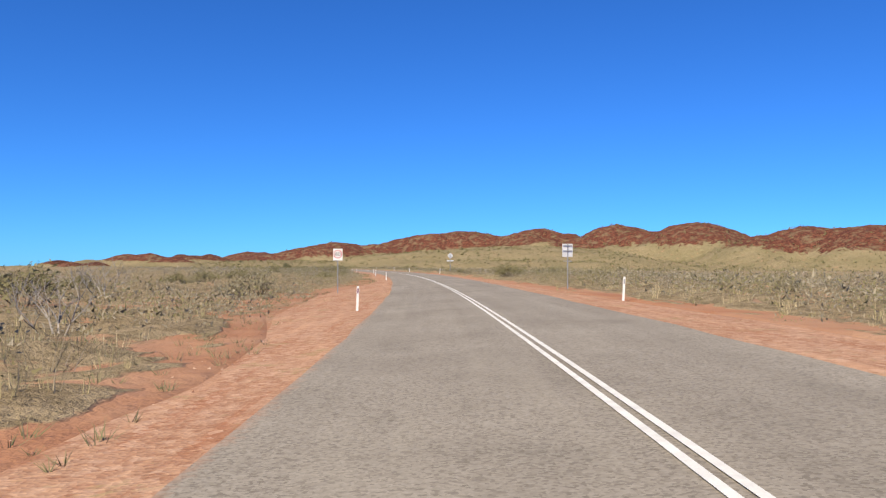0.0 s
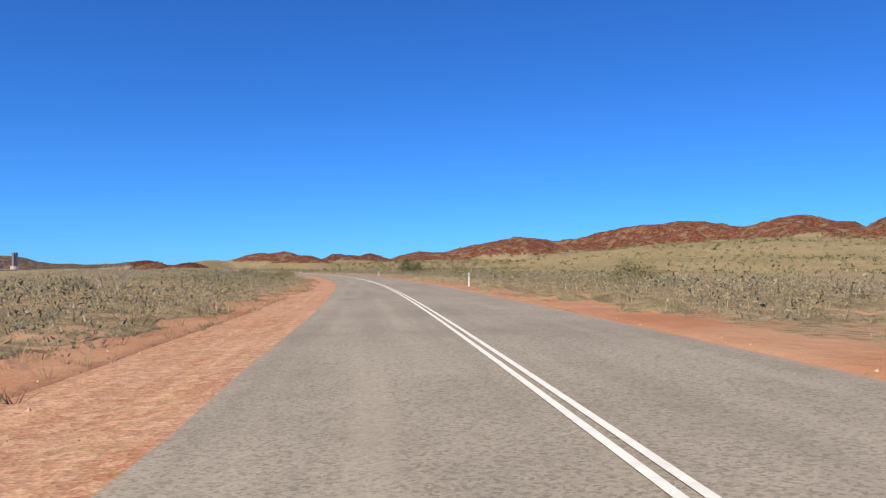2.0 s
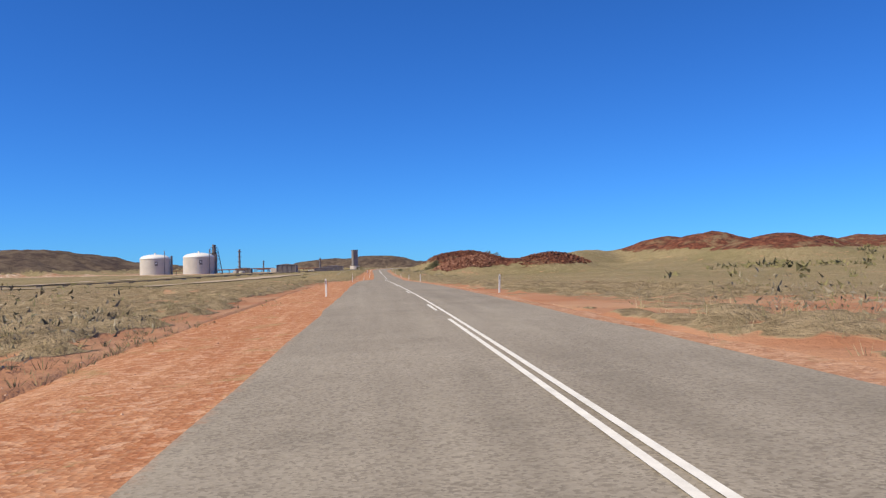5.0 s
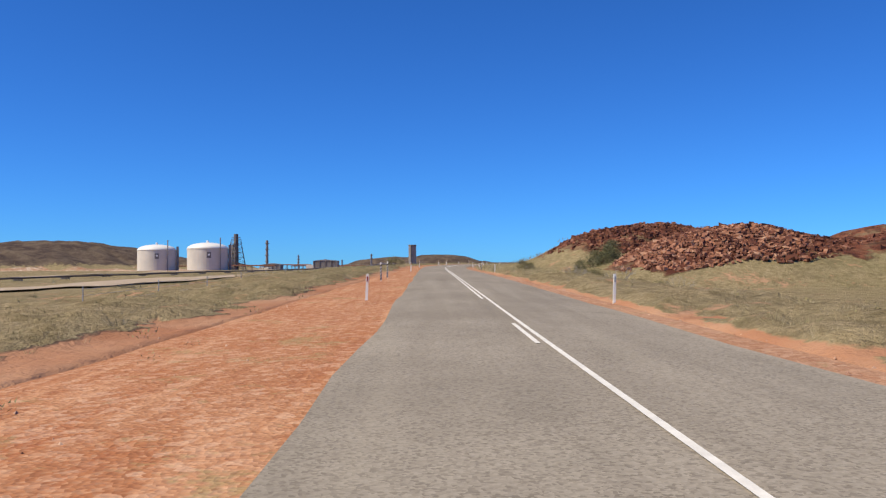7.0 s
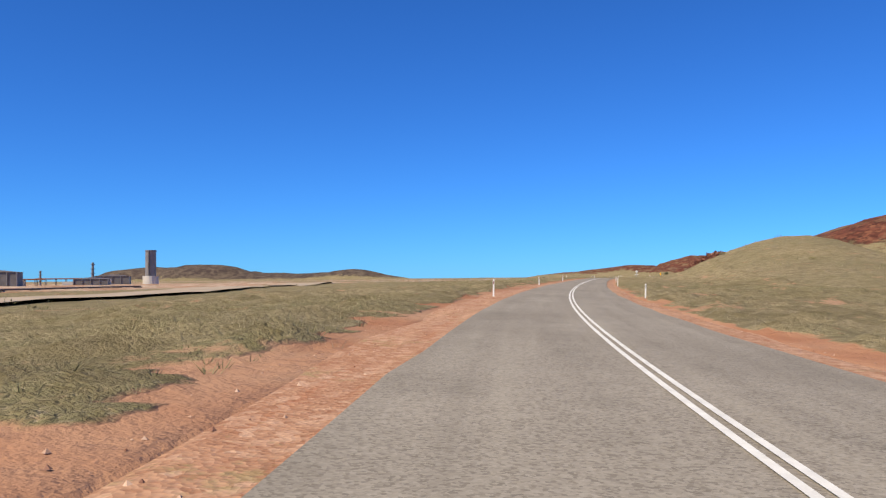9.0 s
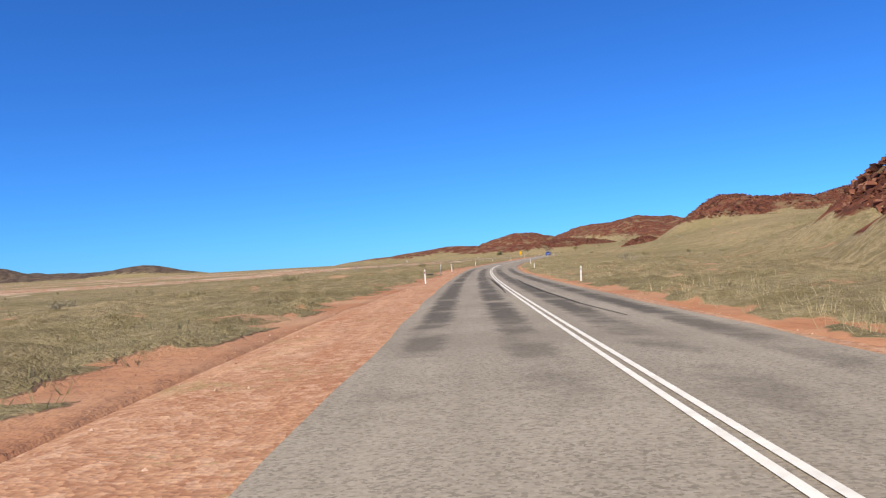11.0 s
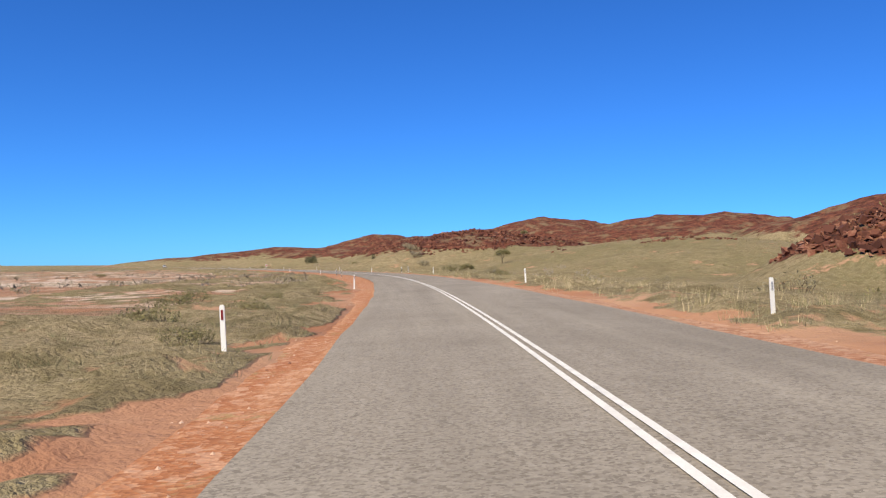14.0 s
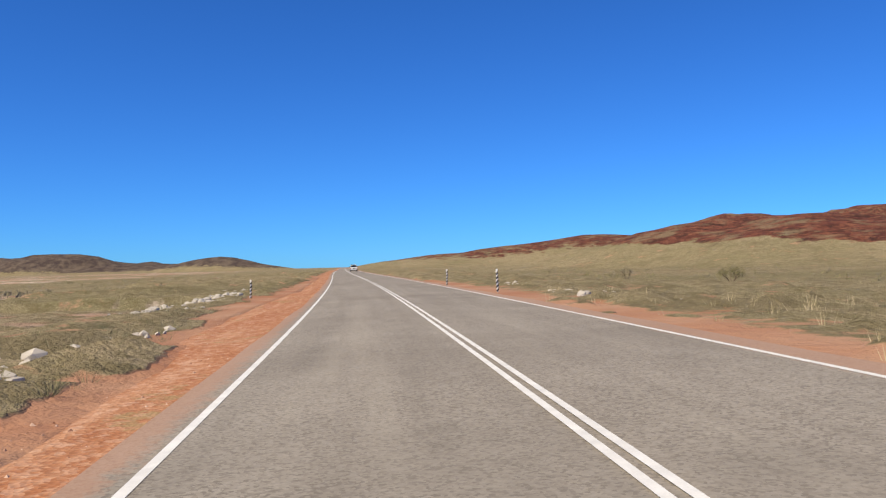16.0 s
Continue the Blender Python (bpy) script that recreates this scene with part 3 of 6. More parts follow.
# the grassy flank beyond the bend, with an outcrop
hill(-644, 1504, 12.7, 38, 150, 8, 0.0)
hill(-672, 1556, 8.9, 14, 17, 0, 1.0, 0.6)
hill(-606, 1579, 23.1, 70, 90, 0, 0.8)
hill(-652, 1615, 9.1, 36, 62, 8, 0.0)
hill(-664, 1609, 12.0, 14, 17, 0, 1.0, 0.6)
# a rocky spur at the foot of the dome
hill(-699, 2047, 9.5, 24, 32, 0, 1.0, 0.7)
# the red dome and the range that runs on from it
hill(-648, 2028, 31.8, 62, 80, 0, 0.9)
hill(-582, 2031, 31.1, 90, 100, 0, 0.8)
hill(-612, 1930, 14.7, 130, 170, 0, 0.0)
hill(-548, 2348, 34.8, 150, 280, 0, 0.9)
hill(-619, 2711, 41.0, 180, 280, 0, 0.9)
hill(-545, 2692, 37.3, 170, 260, 0, 0.9)
hill(-703, 2975, 58.0, 200, 240, 0, 0.9)
hill(-805, 3584, 69.3, 240, 340, 0, 0.8)
hill(-956, 3237, 47.0, 180, 180, 0, 0.85)
hill(-1056, 3054, 26.4, 150, 130, 0, 0.75)
hill(-1157, 2999, 12.9, 150, 100, 0, 0.6)
# the stony ridge beside the last bend
hill(-756, 2240, 14.5, 46, 80, -15, 1.0)
hill(-774, 2289, 16.4, 42, 60, 20, 0.9)
hill(-696, 2199, 10.6, 80, 130, 0, 0.2)
hill(-791, 2341, 17.0, 60, 75, 25, 0.9)
hill(-857, 2618, 12.6, 90, 120, 25, 0.9)
hill(-907, 2639, 16.6, 80, 130, 30, 0.8)
# the grassy slope under the ridge
hill(-834, 2303, 3.5, 27, 55, 30, 0.0)
# far hills over the flats
hill(-5013, 6677, 74.6, 260, 260, 0, 0.95)
hill(-4750, 6751, 61.5, 220, 220, 0, 0.95)
hill(-4654, 5264, 88.6, 420, 350, 0, 0.95, 0.4)
hill(-2801, 4648, 52.2, 330, 120, 0, 0.95)
hill(-4082, 5447, 48.3, 820, 450, 0, 0.95, 0.5)
hill(-4229, 5266, 98.1, 330, 300, 0, 0.95, 0.45)
hill(-3719, 5800, 48.0, 300, 260, 0, 0.95, 0.6)
hill(-2433, 1894, 69.9, 360, 520, 0, 0.95)
hill(-2700, 1300, 72.0, 420, 520, 0, 0.95)


def hill_height(x, y):
    total, rock = np.zeros(len(x)), np.zeros(len(x))
    wob = fbm(x, y, 90, 4, 3)
    for hx, hy, h, rx, ry, turn, red, sharp in HILLS:
        near = (np.abs(x - hx) < 1.6 * max(rx, ry)) & (np.abs(y - hy) < 1.6 * max(rx, ry))
        if not near.any():
            continue
        ox, oy = x[near] - hx, y[near] - hy
        c, s = math.cos(turn), math.sin(turn)
        r = np.hypot((ox * c + oy * s) / rx, (-ox * s + oy * c) / ry) * (1 + 0.22 * wob[near])
        p = np.clip(1 - r, 0, 1)
        p = (p * p * (3 - 2 * p)) ** (0.75 * sharp)
        total[near] += (h * p) ** 3
        rock[near] = np.maximum(rock[near], red * (step(0.04, 0.3, p) if red > 0.92 and h > 40 else step(0.22, 0.62, p + 0.12 * wob[near])))
    total = np.cbrt(total)
    rugged = fbm(x, y, 22, 4, 9) * np.minimum(total * 0.12, 4.0)
    return total + rugged * (0.35 + 0.65 * rock), rock


def ground_at(x, y, full=False):
    """The ground's height, with how rocky, bare and salty it is."""
    x, y = np.ravel(np.asarray(x, float)), np.ravel(np.asarray(y, float))
    s, d, zr = beside(x, y)
    hills, rock = hill_height(x, y)
    base = 10.2 * step(650, 1450, y) - 4.5 * step(862, 1052, y) - 2.2 * step(25, 260, -d) * step(1100, 1500, y) - 0.4
    level = (1 - step(850, 1000, y)) * (1 - step(50, 160, np.abs(d)))  # the scrub plain lies level with the road
    base = base + (zr - 0.55 - base) * level
    wild = base + hills + 0.5 * fbm(x, y, 30, 3, 21)
    edge = step(7.5, np.where(d > 0, 27, 46), np.abs(d))
    z = (zr - 0.20 - 0.18 * step(5, 11, np.abs(d))) * (1 - edge) + wild * edge + 0.12 * fbm(x, y, 5, 2, 5) * step(6, 14, np.abs(d))
    z = z - 2.1 * np.exp(-(((s - 2650) / 6) ** 4)) * step(10, 13, -d) * (1 - step(60, 90, -d))  # the dry creek
    if not full:
        return z
    bare = 1 - step(3.6, np.where(d > 0, 5.4, 9.5), np.abs(d) + 1.2 * fbm(x, y, 12, 2, 31))
    open_earth = step(640, 690, s) * (1 - step(1010, 1040, s)) * 0.5 + step(2590, 2620, s) * (1 - step(2680, 2710, s)) * 0.6
    bare = np.maximum(bare, open_earth * (d > 0) * (1 - step(14, 28, d)) + 0.28 * fbm(x, y, 9, 3, 33) * (open_earth > 0) * (d > 4) * (d < 30))
    salt = step(60, 130, -d) * step(1250, 1400, y) * (1 - step(4200, 5200, y)) * (1 - step(1500, 2600, np.abs(x + 1500))) * (1 - step(0.8, 3, hills))
    salt = salt * np.where(y > 1950, 0.42 + 0.5 * fbm(x, y, 70, 3, 77), 1.0)
    near_salt = step(7, 14, -d) * (1 - step(150, 260, -d)) * step(2150, 2200, s) * (1 - step(2640, 2760, s))
    salt = np.maximum(salt, near_salt * (np.where(s < 2480, 0.85, 0.6) + 0.4 * fbm(x, y, 14, 3, 78)))
    return z, rock * edge, bare, salt


def lines(*stops):
    """Grid lines: (start, spacing), ..., end."""
    out = []
    for (a, gap), b in zip(stops, [q[0] for q in stops[1:]]):
        out += list(np.arange(a, b, gap))
    return np.array(out + [stops[-1][0]])


def build_ground():
    gx = lines((-30000, 5000), (-10000, 500), (-5600, 60), (-1500, 16), (-1050, 7), (-480, 9), (150, 12), (320, 16), (1000, 200), (3000, 3000), (30000, 1))
    gy = lines((-30000, 5000), (-5000, 500), (-400, 40), (-90, 12), (1000, 9), (1080, 7), (2480, 8), (2750, 16), (3700, 60), (7200, 400), (10000, 4000), (30000, 1))
    xx, yy = np.meshgrid(gx, gy)
    z, rock, bare, salt = ground_at(xx, yy, True)
    n, w = len(gx), np.arange(len(gx) - 1)
    rows = np.arange(len(gy) - 1)[:, None] * n
    a = (rows + w).ravel()
    faces = np.stack([a, a + 1, a + 1 + n, a + n], 1)
    ob = mesh("ground", np.stack([xx.ravel(), yy.ravel(), z], 1), faces, M_GROUND, smooth=True, attrs={"rock": rock, "bare": bare, "salt": salt})
    tagged(ob, "dry grass plain of red earth with bare red rock hills", "ground", kind="structure")


def ribbon(name, s, cols, lift, material, crown=0.0, jitter=0.0, seed=1):
    """A strip along the road: cols are (n, k) distances across it."""
    cols = np.broadcast_to(cols, (len(s), np.shape(cols)[-1]))
    x, y, z = along(np.repeat(s, cols.shape[1]), cols.ravel())
    z = z + np.broadcast_to(lift, cols.shape).ravel() - crown * np.abs(cols.ravel())
    k = cols.shape[1]
    a = (np.arange(len(s) - 1)[:, None] * k + np.arange(k - 1)).ravel()
    faces = np.stack([a, a + 1, a + 1 + k, a + k], 1)
    uv = np.stack([cols.ravel(), np.repeat(s, k)], 1)
    return mesh(name, np.stack([x, y, z], 1), faces, material, smooth=True, uvs=uv)


build_ground()
S_END = RS[-1] - 10


# the bare gravel's reach to the left of the road's middle, by stretch
SHOULDER = np.array([(0, 5), (82, 5.8), (90, 6.3), (102, 8.5), (125, 8.5), (160, 6.0), (195, 7.0), (206, 6.4), (300, 7.8), (312, 5.9), (400, 6.8), (504, 7.0),
                     (594, 6.1), (650, 7), (685, 9.4), (705, 9.6), (730, 6.5), (845, 6.3), (925, 5.6), (960, 6.5), (1000, 7.7), (1240, 8.0), (1295, 6.2), (1306, 5.5),
                     (1370, 5.9), (1450, 5.0), (1700, 4.8), (1715, 4.4), (1780, 6.5), (1830, 5.6), (1846, 4.8), (1858, 7.0), (1885, 6.0), (1918, 4.8), (1992, 4.3)]
                    + [(2030, 6.0), (2064, 8.0), (2074, 9.0), (2142, 9.4), (2160, 8.0), (2185, 6.0), (2215, 4.2), (2240, 3.9), (2290, 5.5), (2314, 6.6), (2400, 8.6),
                       (2520, 8.6), (2545, 8.0), (2580, 6.0), (2614, 5.2), (2630, 6.8), (2660, 6.0), (4000, 5.8)]).T
VERGE = np.array([(0, 6.0), (90, 6.5), (130, 5.2), (200, 5.0), (300, 4.2), (500, 4.4), (676, 4.2), (840, 4.0), (1000, 4.1), (1300, 4.4), (1375, 4.5), (1700, 3.9),
                  (1925, 4.2), (2066, 3.8), (2225, 4.6), (2510, 4.2), (4000, 4.2)]).T


def seal_edge(s, side):
    """Half the sealed width, to one side, by stretch."""
    if side < 0:
        return np.interp(s, [0, 1000, 1180, 1290, 1330, 1370, 1700, 2000, 2130, 2400, 4000], [3.62, 3.55, 3.1, 2.8, 3.0, 3.28, 3.1, 3.38, 3.2, 3.2, 3.3])
    return np.interp(s, [0, 70, 200, 900, 1000, 1700, 1900, 2050, 2200, 4000], [3.3, 3.35, 3.7, 3.6, 3.1, 3.0, 3.5, 3.25, 3.55, 3.5])


def build_road():
    s = np.arange(4, S_END, 3.0)
    edge = 0.10 * fbm(s, s * 0 + 3, 4, 3, 2), 0.10 * fbm(s, s * 0 + 9, 4, 3, 7)
    last = 0.7 * step(2500, 2560, s)  # the seal widens on the last stretch
    left, right = seal_edge(s, -1) + last, seal_edge(s, 1) + last
    cols = np.stack([-left + edge[0], s * 0 - 1.7, s * 0, s * 0 + 1.7, right + edge[1]], 1)
    lift = np.array([-0.05, -0.02, 0.0, -0.02, -0.05])
    road = ribbon("road", s, cols, lift, M_SEAL)
    tagged(road, "grey chip-sealed two-lane road with worn wheel tracks", "road", kind="structure")
    ws, wd = SHOULDER
    for side, seed in ((-1, 11), (1, 15)):
        reach = np.interp(s, ws, wd) if side < 0 else np.interp(s, *VERGE)
        outer = reach + 0.3 + (0.9 if side < 0 else 0.4) * fbm(s, s * 0, 14, 4, seed) + 0.35 * fbm(s, s * 0 + 40, 3.5, 2, seed)
        outer = np.maximum(outer, seal_edge(s, side) + 0.45)
        f = np.array([0.0, 0.35, 0.7, 1.0])
        inner = seal_edge(s, side) - 0.35
        d = side * (inner[:, None] + (outer - inner)[:, None] * f)
        x, y, zr = along(np.repeat(s, 4), d.ravel())
        g = ground_at(x, y)
        fr = np.tile(f, len(s))
        lift = np.where(fr == 0, zr - 0.085, np.where(fr < 1, g + 0.06, g - 0.05)) - zr
        k = ribbon("shoulder", s, d if side > 0 else d[:, ::-1], lift.reshape(d.shape) if side > 0 else lift.reshape(d.shape)[:, ::-1], M_SHOULDER)
        tagged(k, "red gravel road shoulder with a ragged grassy edge", "road shoulder", kind="structure")


build_road()


def build_line(name, s0, s1, d, width, label):
    s = np.arange(s0, s1, 2.0)
    cols = np.stack([s * 0 + d - width / 2, s * 0 + d + width / 2], 1)
    lift = 0.012 + np.interp(np.abs(cols), [0, 1.7, HALF], [0.0, -0.02, -0.05])
    ob = ribbon(name, s, cols, lift, M_LINE)
    tagged(ob, label, "road marking", kind="structure")


SKIDS = (
    ((2025, -1.67), (2016.6, -0.85), (2009.3, -0.3), (2002.8, -0.24), (1997, -0.64)),
    ((2014.4, 0.05), (2010.1, 0.75), (2004.3, 1.02), (1999.9, 0.92), (1997.7, 0.77)),
    ((1824.5, 1.39), (1811, 1.2), (1798.5, 1.2), (1788, 1.35), (1783.1, 1.63)),
    ((1829, -0.5), (1819, -0.3), (1809.7, -0.26), (1803, -0.25), (1797.8, -0.3)),
)
M_SKID = plain("tyre_rubber", (0.055, 0.048, 0.042), 0.8, 0.2, size=0.3, wear=0.3)
for mark in SKIDS:
    ms, md = np.array(mark[::-1]).T
    s = np.linspace(ms[0], ms[-1], 24)
    d = np.interp(s, ms, md)
    w = 0.065 * np.sin(np.linspace(0.25, 2.9, 24))
    cols = np.stack([d - w, d + w], 1)
    lift = 0.008 + np.interp(np.abs(cols), [0, 1.7, HALF], [0.0, -0.02, -0.05])
    tagged(ribbon("skid_mark", s, cols, lift, M_SKID), "black curved tyre skid mark on the road", "skid mark", kind="structure")

build_line("centre_line", 6, S_END, 0.085, 0.085, "white solid centre line painted on the road")
build_line("centre_line", 6, 70 + 935, -0.085, 0.085, "white solid centre line painted on the road")
build_line("centre_line", 70 + 1190, S_END, -0.085, 0.085, "white solid centre line painted on the road")
for k in range(15):
    build_line("centre_dash", 70 + 938 + 17 * k, 70 + 943 + 17 * k, -0.085, 0.085, "white dash painted on the road")
for side in (-1, 1):
    build_line("edge_line", 70 + 2485, S_END, -3.4 if side < 0 else 3.6, 0.10, "white edge line painted on the road")


# ---- the grassed verges: a finer skin of earth and low grass mounds on both sides of the road ----
def mounds(x, y, s, d, rock, salt):
    """How thick the low grass grows, and how high, beside the road."""
    left = d < 0
    reach = np.abs(d) - np.where(left, np.interp(s, *SHOULDER), np.interp(s, *VERGE))
    dense = np.where(left, 0.25 + 0.75 * step(-0.3, 1.6, reach), 0.55 + 0.45 * step(0.0, 3.0, reach))
    open_earth = np.interp(s, [640, 690, 1010, 1040, 2590, 2620, 2680, 2710], [0, 1, 1, 0, 0, 1, 1, 0]) * ~left
    n = fbm(x, y, 1.5, 3, 141) + 0.55 * fbm(x, y, 11, 3, 142) + 0.8 * dense - 0.4
    n = n - 0.22 * (1 - step(960, 1060, s))  # patchy on the scrub plain
    n = n - 0.35 * open_earth * (1 - step(12, 24, np.abs(d))) - 0.7 * np.clip(salt, 0, 1)
    mound = np.clip(n, 0, 1.1) * step(-0.3, 0.8, reach) * (1 - 0.8 * np.clip(rock, 0, 1))
    high = 0.34 * mound ** 0.8 * (1 + 0.5 * fbm(x, y, 0.9, 2, 143))
    return mound, high, reach, open_earth


def verge(side, s0, s1, out):
    s = np.arange(s0, s1, 1.0)
    f = np.linspace(0, 1, 26) ** 1.4
    inner = (np.interp(s, *SHOULDER) if side < 0 else np.interp(s, *VERGE)) - (0.9 if side < 0 else 0.4)
    inner = np.maximum(inner, seal_edge(s, side) + 0.2)
    ss = np.repeat(s, len(f))
    d = side * (inner[:, None] + (out - inner)[:, None] * f).ravel()
    x, y, _ = along(ss, d)
    z, rock, bare, salt = ground_at(x, y, True)
    mound, high, reach, open_earth = mounds(x, y, ss, d, rock, salt)
    rim = np.tile(f, len(s))
    lift = np.where(rim > 0.999, -0.5, np.where(rim < 0.001, -0.12, 0.05 + 0.05 * step(0.0, 0.2, rim)))
    soil = 1.0 - 0.8 * step(0.2, 3.0, reach) if side < 0 else 0.95 - 0.75 * step(0.3, 2.0, reach)
    soil = np.clip(soil + 0.3 * open_earth + 0.28 * (1 - step(960, 1060, ss)), 0, 1) * (1 - step(0.02, 0.14, mound))
    k = len(f)
    a = (np.arange(len(s) - 1)[:, None] * k + np.arange(k - 1)).ravel()
    quads = np.stack([a, a + 1, a + 1 + k, a + k], 1)
    ob = mesh("verge", np.stack([x, y, z + high + lift], 1), quads if side > 0 else quads[:, ::-1], M_GROUND, smooth=True,
              attrs={"rock": rock, "bare": soil, "salt": salt * (mound < 0.1)})
    tagged(ob, "red earth verge under low mounds of dry grass", "verge", kind="structure")


for verge_side in (-1, 1):
    verge(verge_side, 44, 2860, 27.0)


# ---- guide posts ----
# along the road and across it, in metres
LEFT_POSTS = [
    (100.9, -4.3), (166.0, -4.1), (206.1, -5.0), (246.0, -4.1), (309.3, -5.1), (341.0, -4.5), (404.4, -5.4), (736.0, -4.6), (808.0, -4.6), (878.0, -4.2), (965.0, -4.5), (1028.0, -4.3), (1090.0, -4.2), (1152.0, -4.4), (1212.0, -4.2), (1262.0, -4.0), (1316.6, -3.7), (1355.0, -3.9), (1407.7, -3.7), (1423.0, -3.8), (1441.0, -3.6), (1455.0, -3.6), (1473.0, -3.7), (1494.0, -4.0), (1540.0, -4.2), (1588.0, -4.4), (1634.0, -4.3), (1679.0, -6.6), (1743.0, -3.7), (1821.0, -4.7), (1871.6, -5.0), (1927.1, -4.6), (1988.3, -5.9), (2030.0, -4.6), (2079.4, -4.5), (2131.0, -4.1), (2173.2, -4.4), (2224.2, -5.1), (2265.0, -4.5), (2393.0, -4.5), (2460.6, -4.4),
]
RIGHT_POSTS = [
    (101.5, 5.6), (209.1, 5.7), (261.0, 4.7), (306.7, 5.2), (348.4, 4.0), (403.0, 5.1), (451.1, 5.1), (541.6, 5.4), (625.2, 5.2), (780.0, 5.0), (814.0, 4.8), (886.0, 4.2), (921.5, 4.4), (956.0, 4.2), (1026.0, 4.5), (1092.0, 4.4), (1150.0, 4.5), (1214.0, 4.3), (1260.0, 4.2), (1318.6, 4.8), (1381.9, 5.3), (1396.0, 3.9), (1414.3, 5.2), (1437.0, 3.9), (1459.0, 4.0), (1500.0, 4.2), (1545.0, 4.3), (1592.0, 4.2), (1640.0, 4.3), (1690.0, 4.2), (1745.6, 3.7), (1814.1, 4.7), (1877.6, 5.6), (1934.1, 5.9), (1986.0, 4.2), (2079.1, 3.9), (2129.0, 3.9), (2169.7, 3.1), (2226.2, 5.7), (2255.4, 5.2), (2309.9, 5.2), (2373.0, 3.7), (2429.6, 4.6), (2464.0, 4.0), (2524.1, 4.1), (2555.0, 3.5), (2588.0, 3.6),
]
STRIPED_LEFT = [
    (464.0, -4.8), (469.0, -4.6), (860.9, -6.0), (864.9, -5.6), (1285.0, -4.8), (1291.0, -4.7), (1847.0, -4.9), (2332.3, -5.0), (2344.9, -5.1), (2592.0, -5.0), (2647.3, -7.4),
]
STRIPED_RIGHT = [
    (466.0, 5.0), (853.4, 4.4), (861.4, 4.4), (1352.0, 5.0), (2333.6, 4.9), (2347.2, 5.6), (2639.8, 5.0), (2655.1, 4.4),
]


def ground_z(x, y):
    return float(ground_at([x], [y])[0])


def stand(s, d, sink=0.05):
    """The place on the ground beside the road."""
    x, y, z = along([s], [d])
    g = ground_z(x[0], y[0])
    if abs(d) < 5.6:  # on the gravel shoulder
        g = g + 0.05
    return x[0], y[0], g - sink


def guide_post(name, lens, label):
    post = empty(name)
    bm = bmesh.new()
    outline = [(-0.044, 0), (0.044, 0), (0.044, 0.96), (0.028, 1.0), (-0.028, 1.0), (-0.044, 0.96)]
    front = [bm.verts.new((x, -0.016 + 0.3 * abs(x) * abs(x), z)) for x, z in outline]
    back = [bm.verts.new((x, 0.016 + 0.3 * abs(x) * abs(x), z)) for x, z in outline]
    bm.faces.new(front), bm.faces.new(back[::-1])
    for k in range(6):
        bm.faces.new((front[k - 1], back[k - 1], back[k], front[k]))
    bmesh.ops.recalc_face_normals(bm, faces=bm.faces)
    part("blade", bm, M_WHITE, post)
    part("reflector", box((0.042, 0.012, 0.18), (0, -0.022, 0.82), 0.004), lens, post, "rectangular reflector")
    part("foot_sleeve", box((0.10, 0.05, 0.14), (0, 0, 0.06), 0.01), M_WHITE, post)
    tagged(post, label, "guide post", "guide posts along the road")
    return post


def striped_post():
    post = empty("marker_post")
    part("shaft", tube(0.05, 1.12, sides=10), M_WHITE, post)
    for k in range(5):
        bm = bmesh.new()
        ring = []
        for z in (0.10, 0.21):
            ring.append([bm.verts.new((0.054 * math.cos(a), 0.054 * math.sin(a), z + 0.2 * k + 0.05 * math.cos(a))) for a in np.linspace(0, 2 * math.pi, 11)[:-1]])
        for q in range(10):
            bm.faces.new((ring[0][q], ring[0][(q + 1) % 10], ring[1][(q + 1) % 10], ring[1][q]))
        part("band", bm, M_BLACK, post)
    part("cap", tube(0.054, 0.03, (0, 0, 1.12), 0.03, 10), M_WHITE, post)
    tagged(post, "black and white banded culvert marker post", "marker post", "culvert marker posts")
    return post


def place_posts(proto, stations, seed):
    rng = random.Random(seed)
    for k, (s, d) in enumerate(stations):
        x, y, z = stand(s, d)
        m = pose(x * SCALE, y * SCALE, z * SCALE, rng.uniform(-3, 3), rng.uniform(-3, 3), heading(s) + rng.uniform(-8, 8))
        if k == 0:
            proto.matrix_basis = m
        else:
            copy_thing(proto, m)


place_posts(guide_post("guide_post", M_REDLENS, "white plastic guide post with a dark red reflector"), LEFT_POSTS, 1)
place_posts(guide_post("guide_post", M_GREYLENS, "white plastic guide post with a pale reflector"), RIGHT_POSTS, 2)
place_posts(striped_post(), STRIPED_LEFT, 3)
place_posts(striped_post(), STRIPED_RIGHT, 4)

# ---- signs ----
M_YELLOW = plain("sign_yellow", (0.85, 0.47, 0.01), 0.45, size=0.5, wear=0.04)
M_SIGNWHITE = plain("sign_white", (0.82, 0.82, 0.80), 0.45, size=0.5, wear=0.03)
M_SIGNRED = plain("sign_red", (0.55, 0.02, 0.03), 0.45)
M_ALU = plain("sign_back", (0.74, 0.75, 0.76), 0.45, 0.5, 0.1, size=0.6)
M_BROWN = plain("sign_tan", (0.62, 0.50, 0.30), 0.6, size=0.8)
M_SOFTBROWN = plain("sign_brown", (0.22, 0.10, 0.05), 0.6)


def words(text, size, at, material, parent):
    curve = bpy.data.curves.new("lettering", "FONT")
    curve.body, curve.size, curve.align_x, curve.align_y = text, size * SCALE, "CENTER", "CENTER"
    curve.extrude = 0.002 * SCALE
    curve.materials.append(material)
    ob = new("lettering", curve)
    ob.parent = parent
    ob.matrix_basis = pose(at[0] * SCALE, at[1] * SCALE, at[2] * SCALE, 90, 0, 0)
    return ob


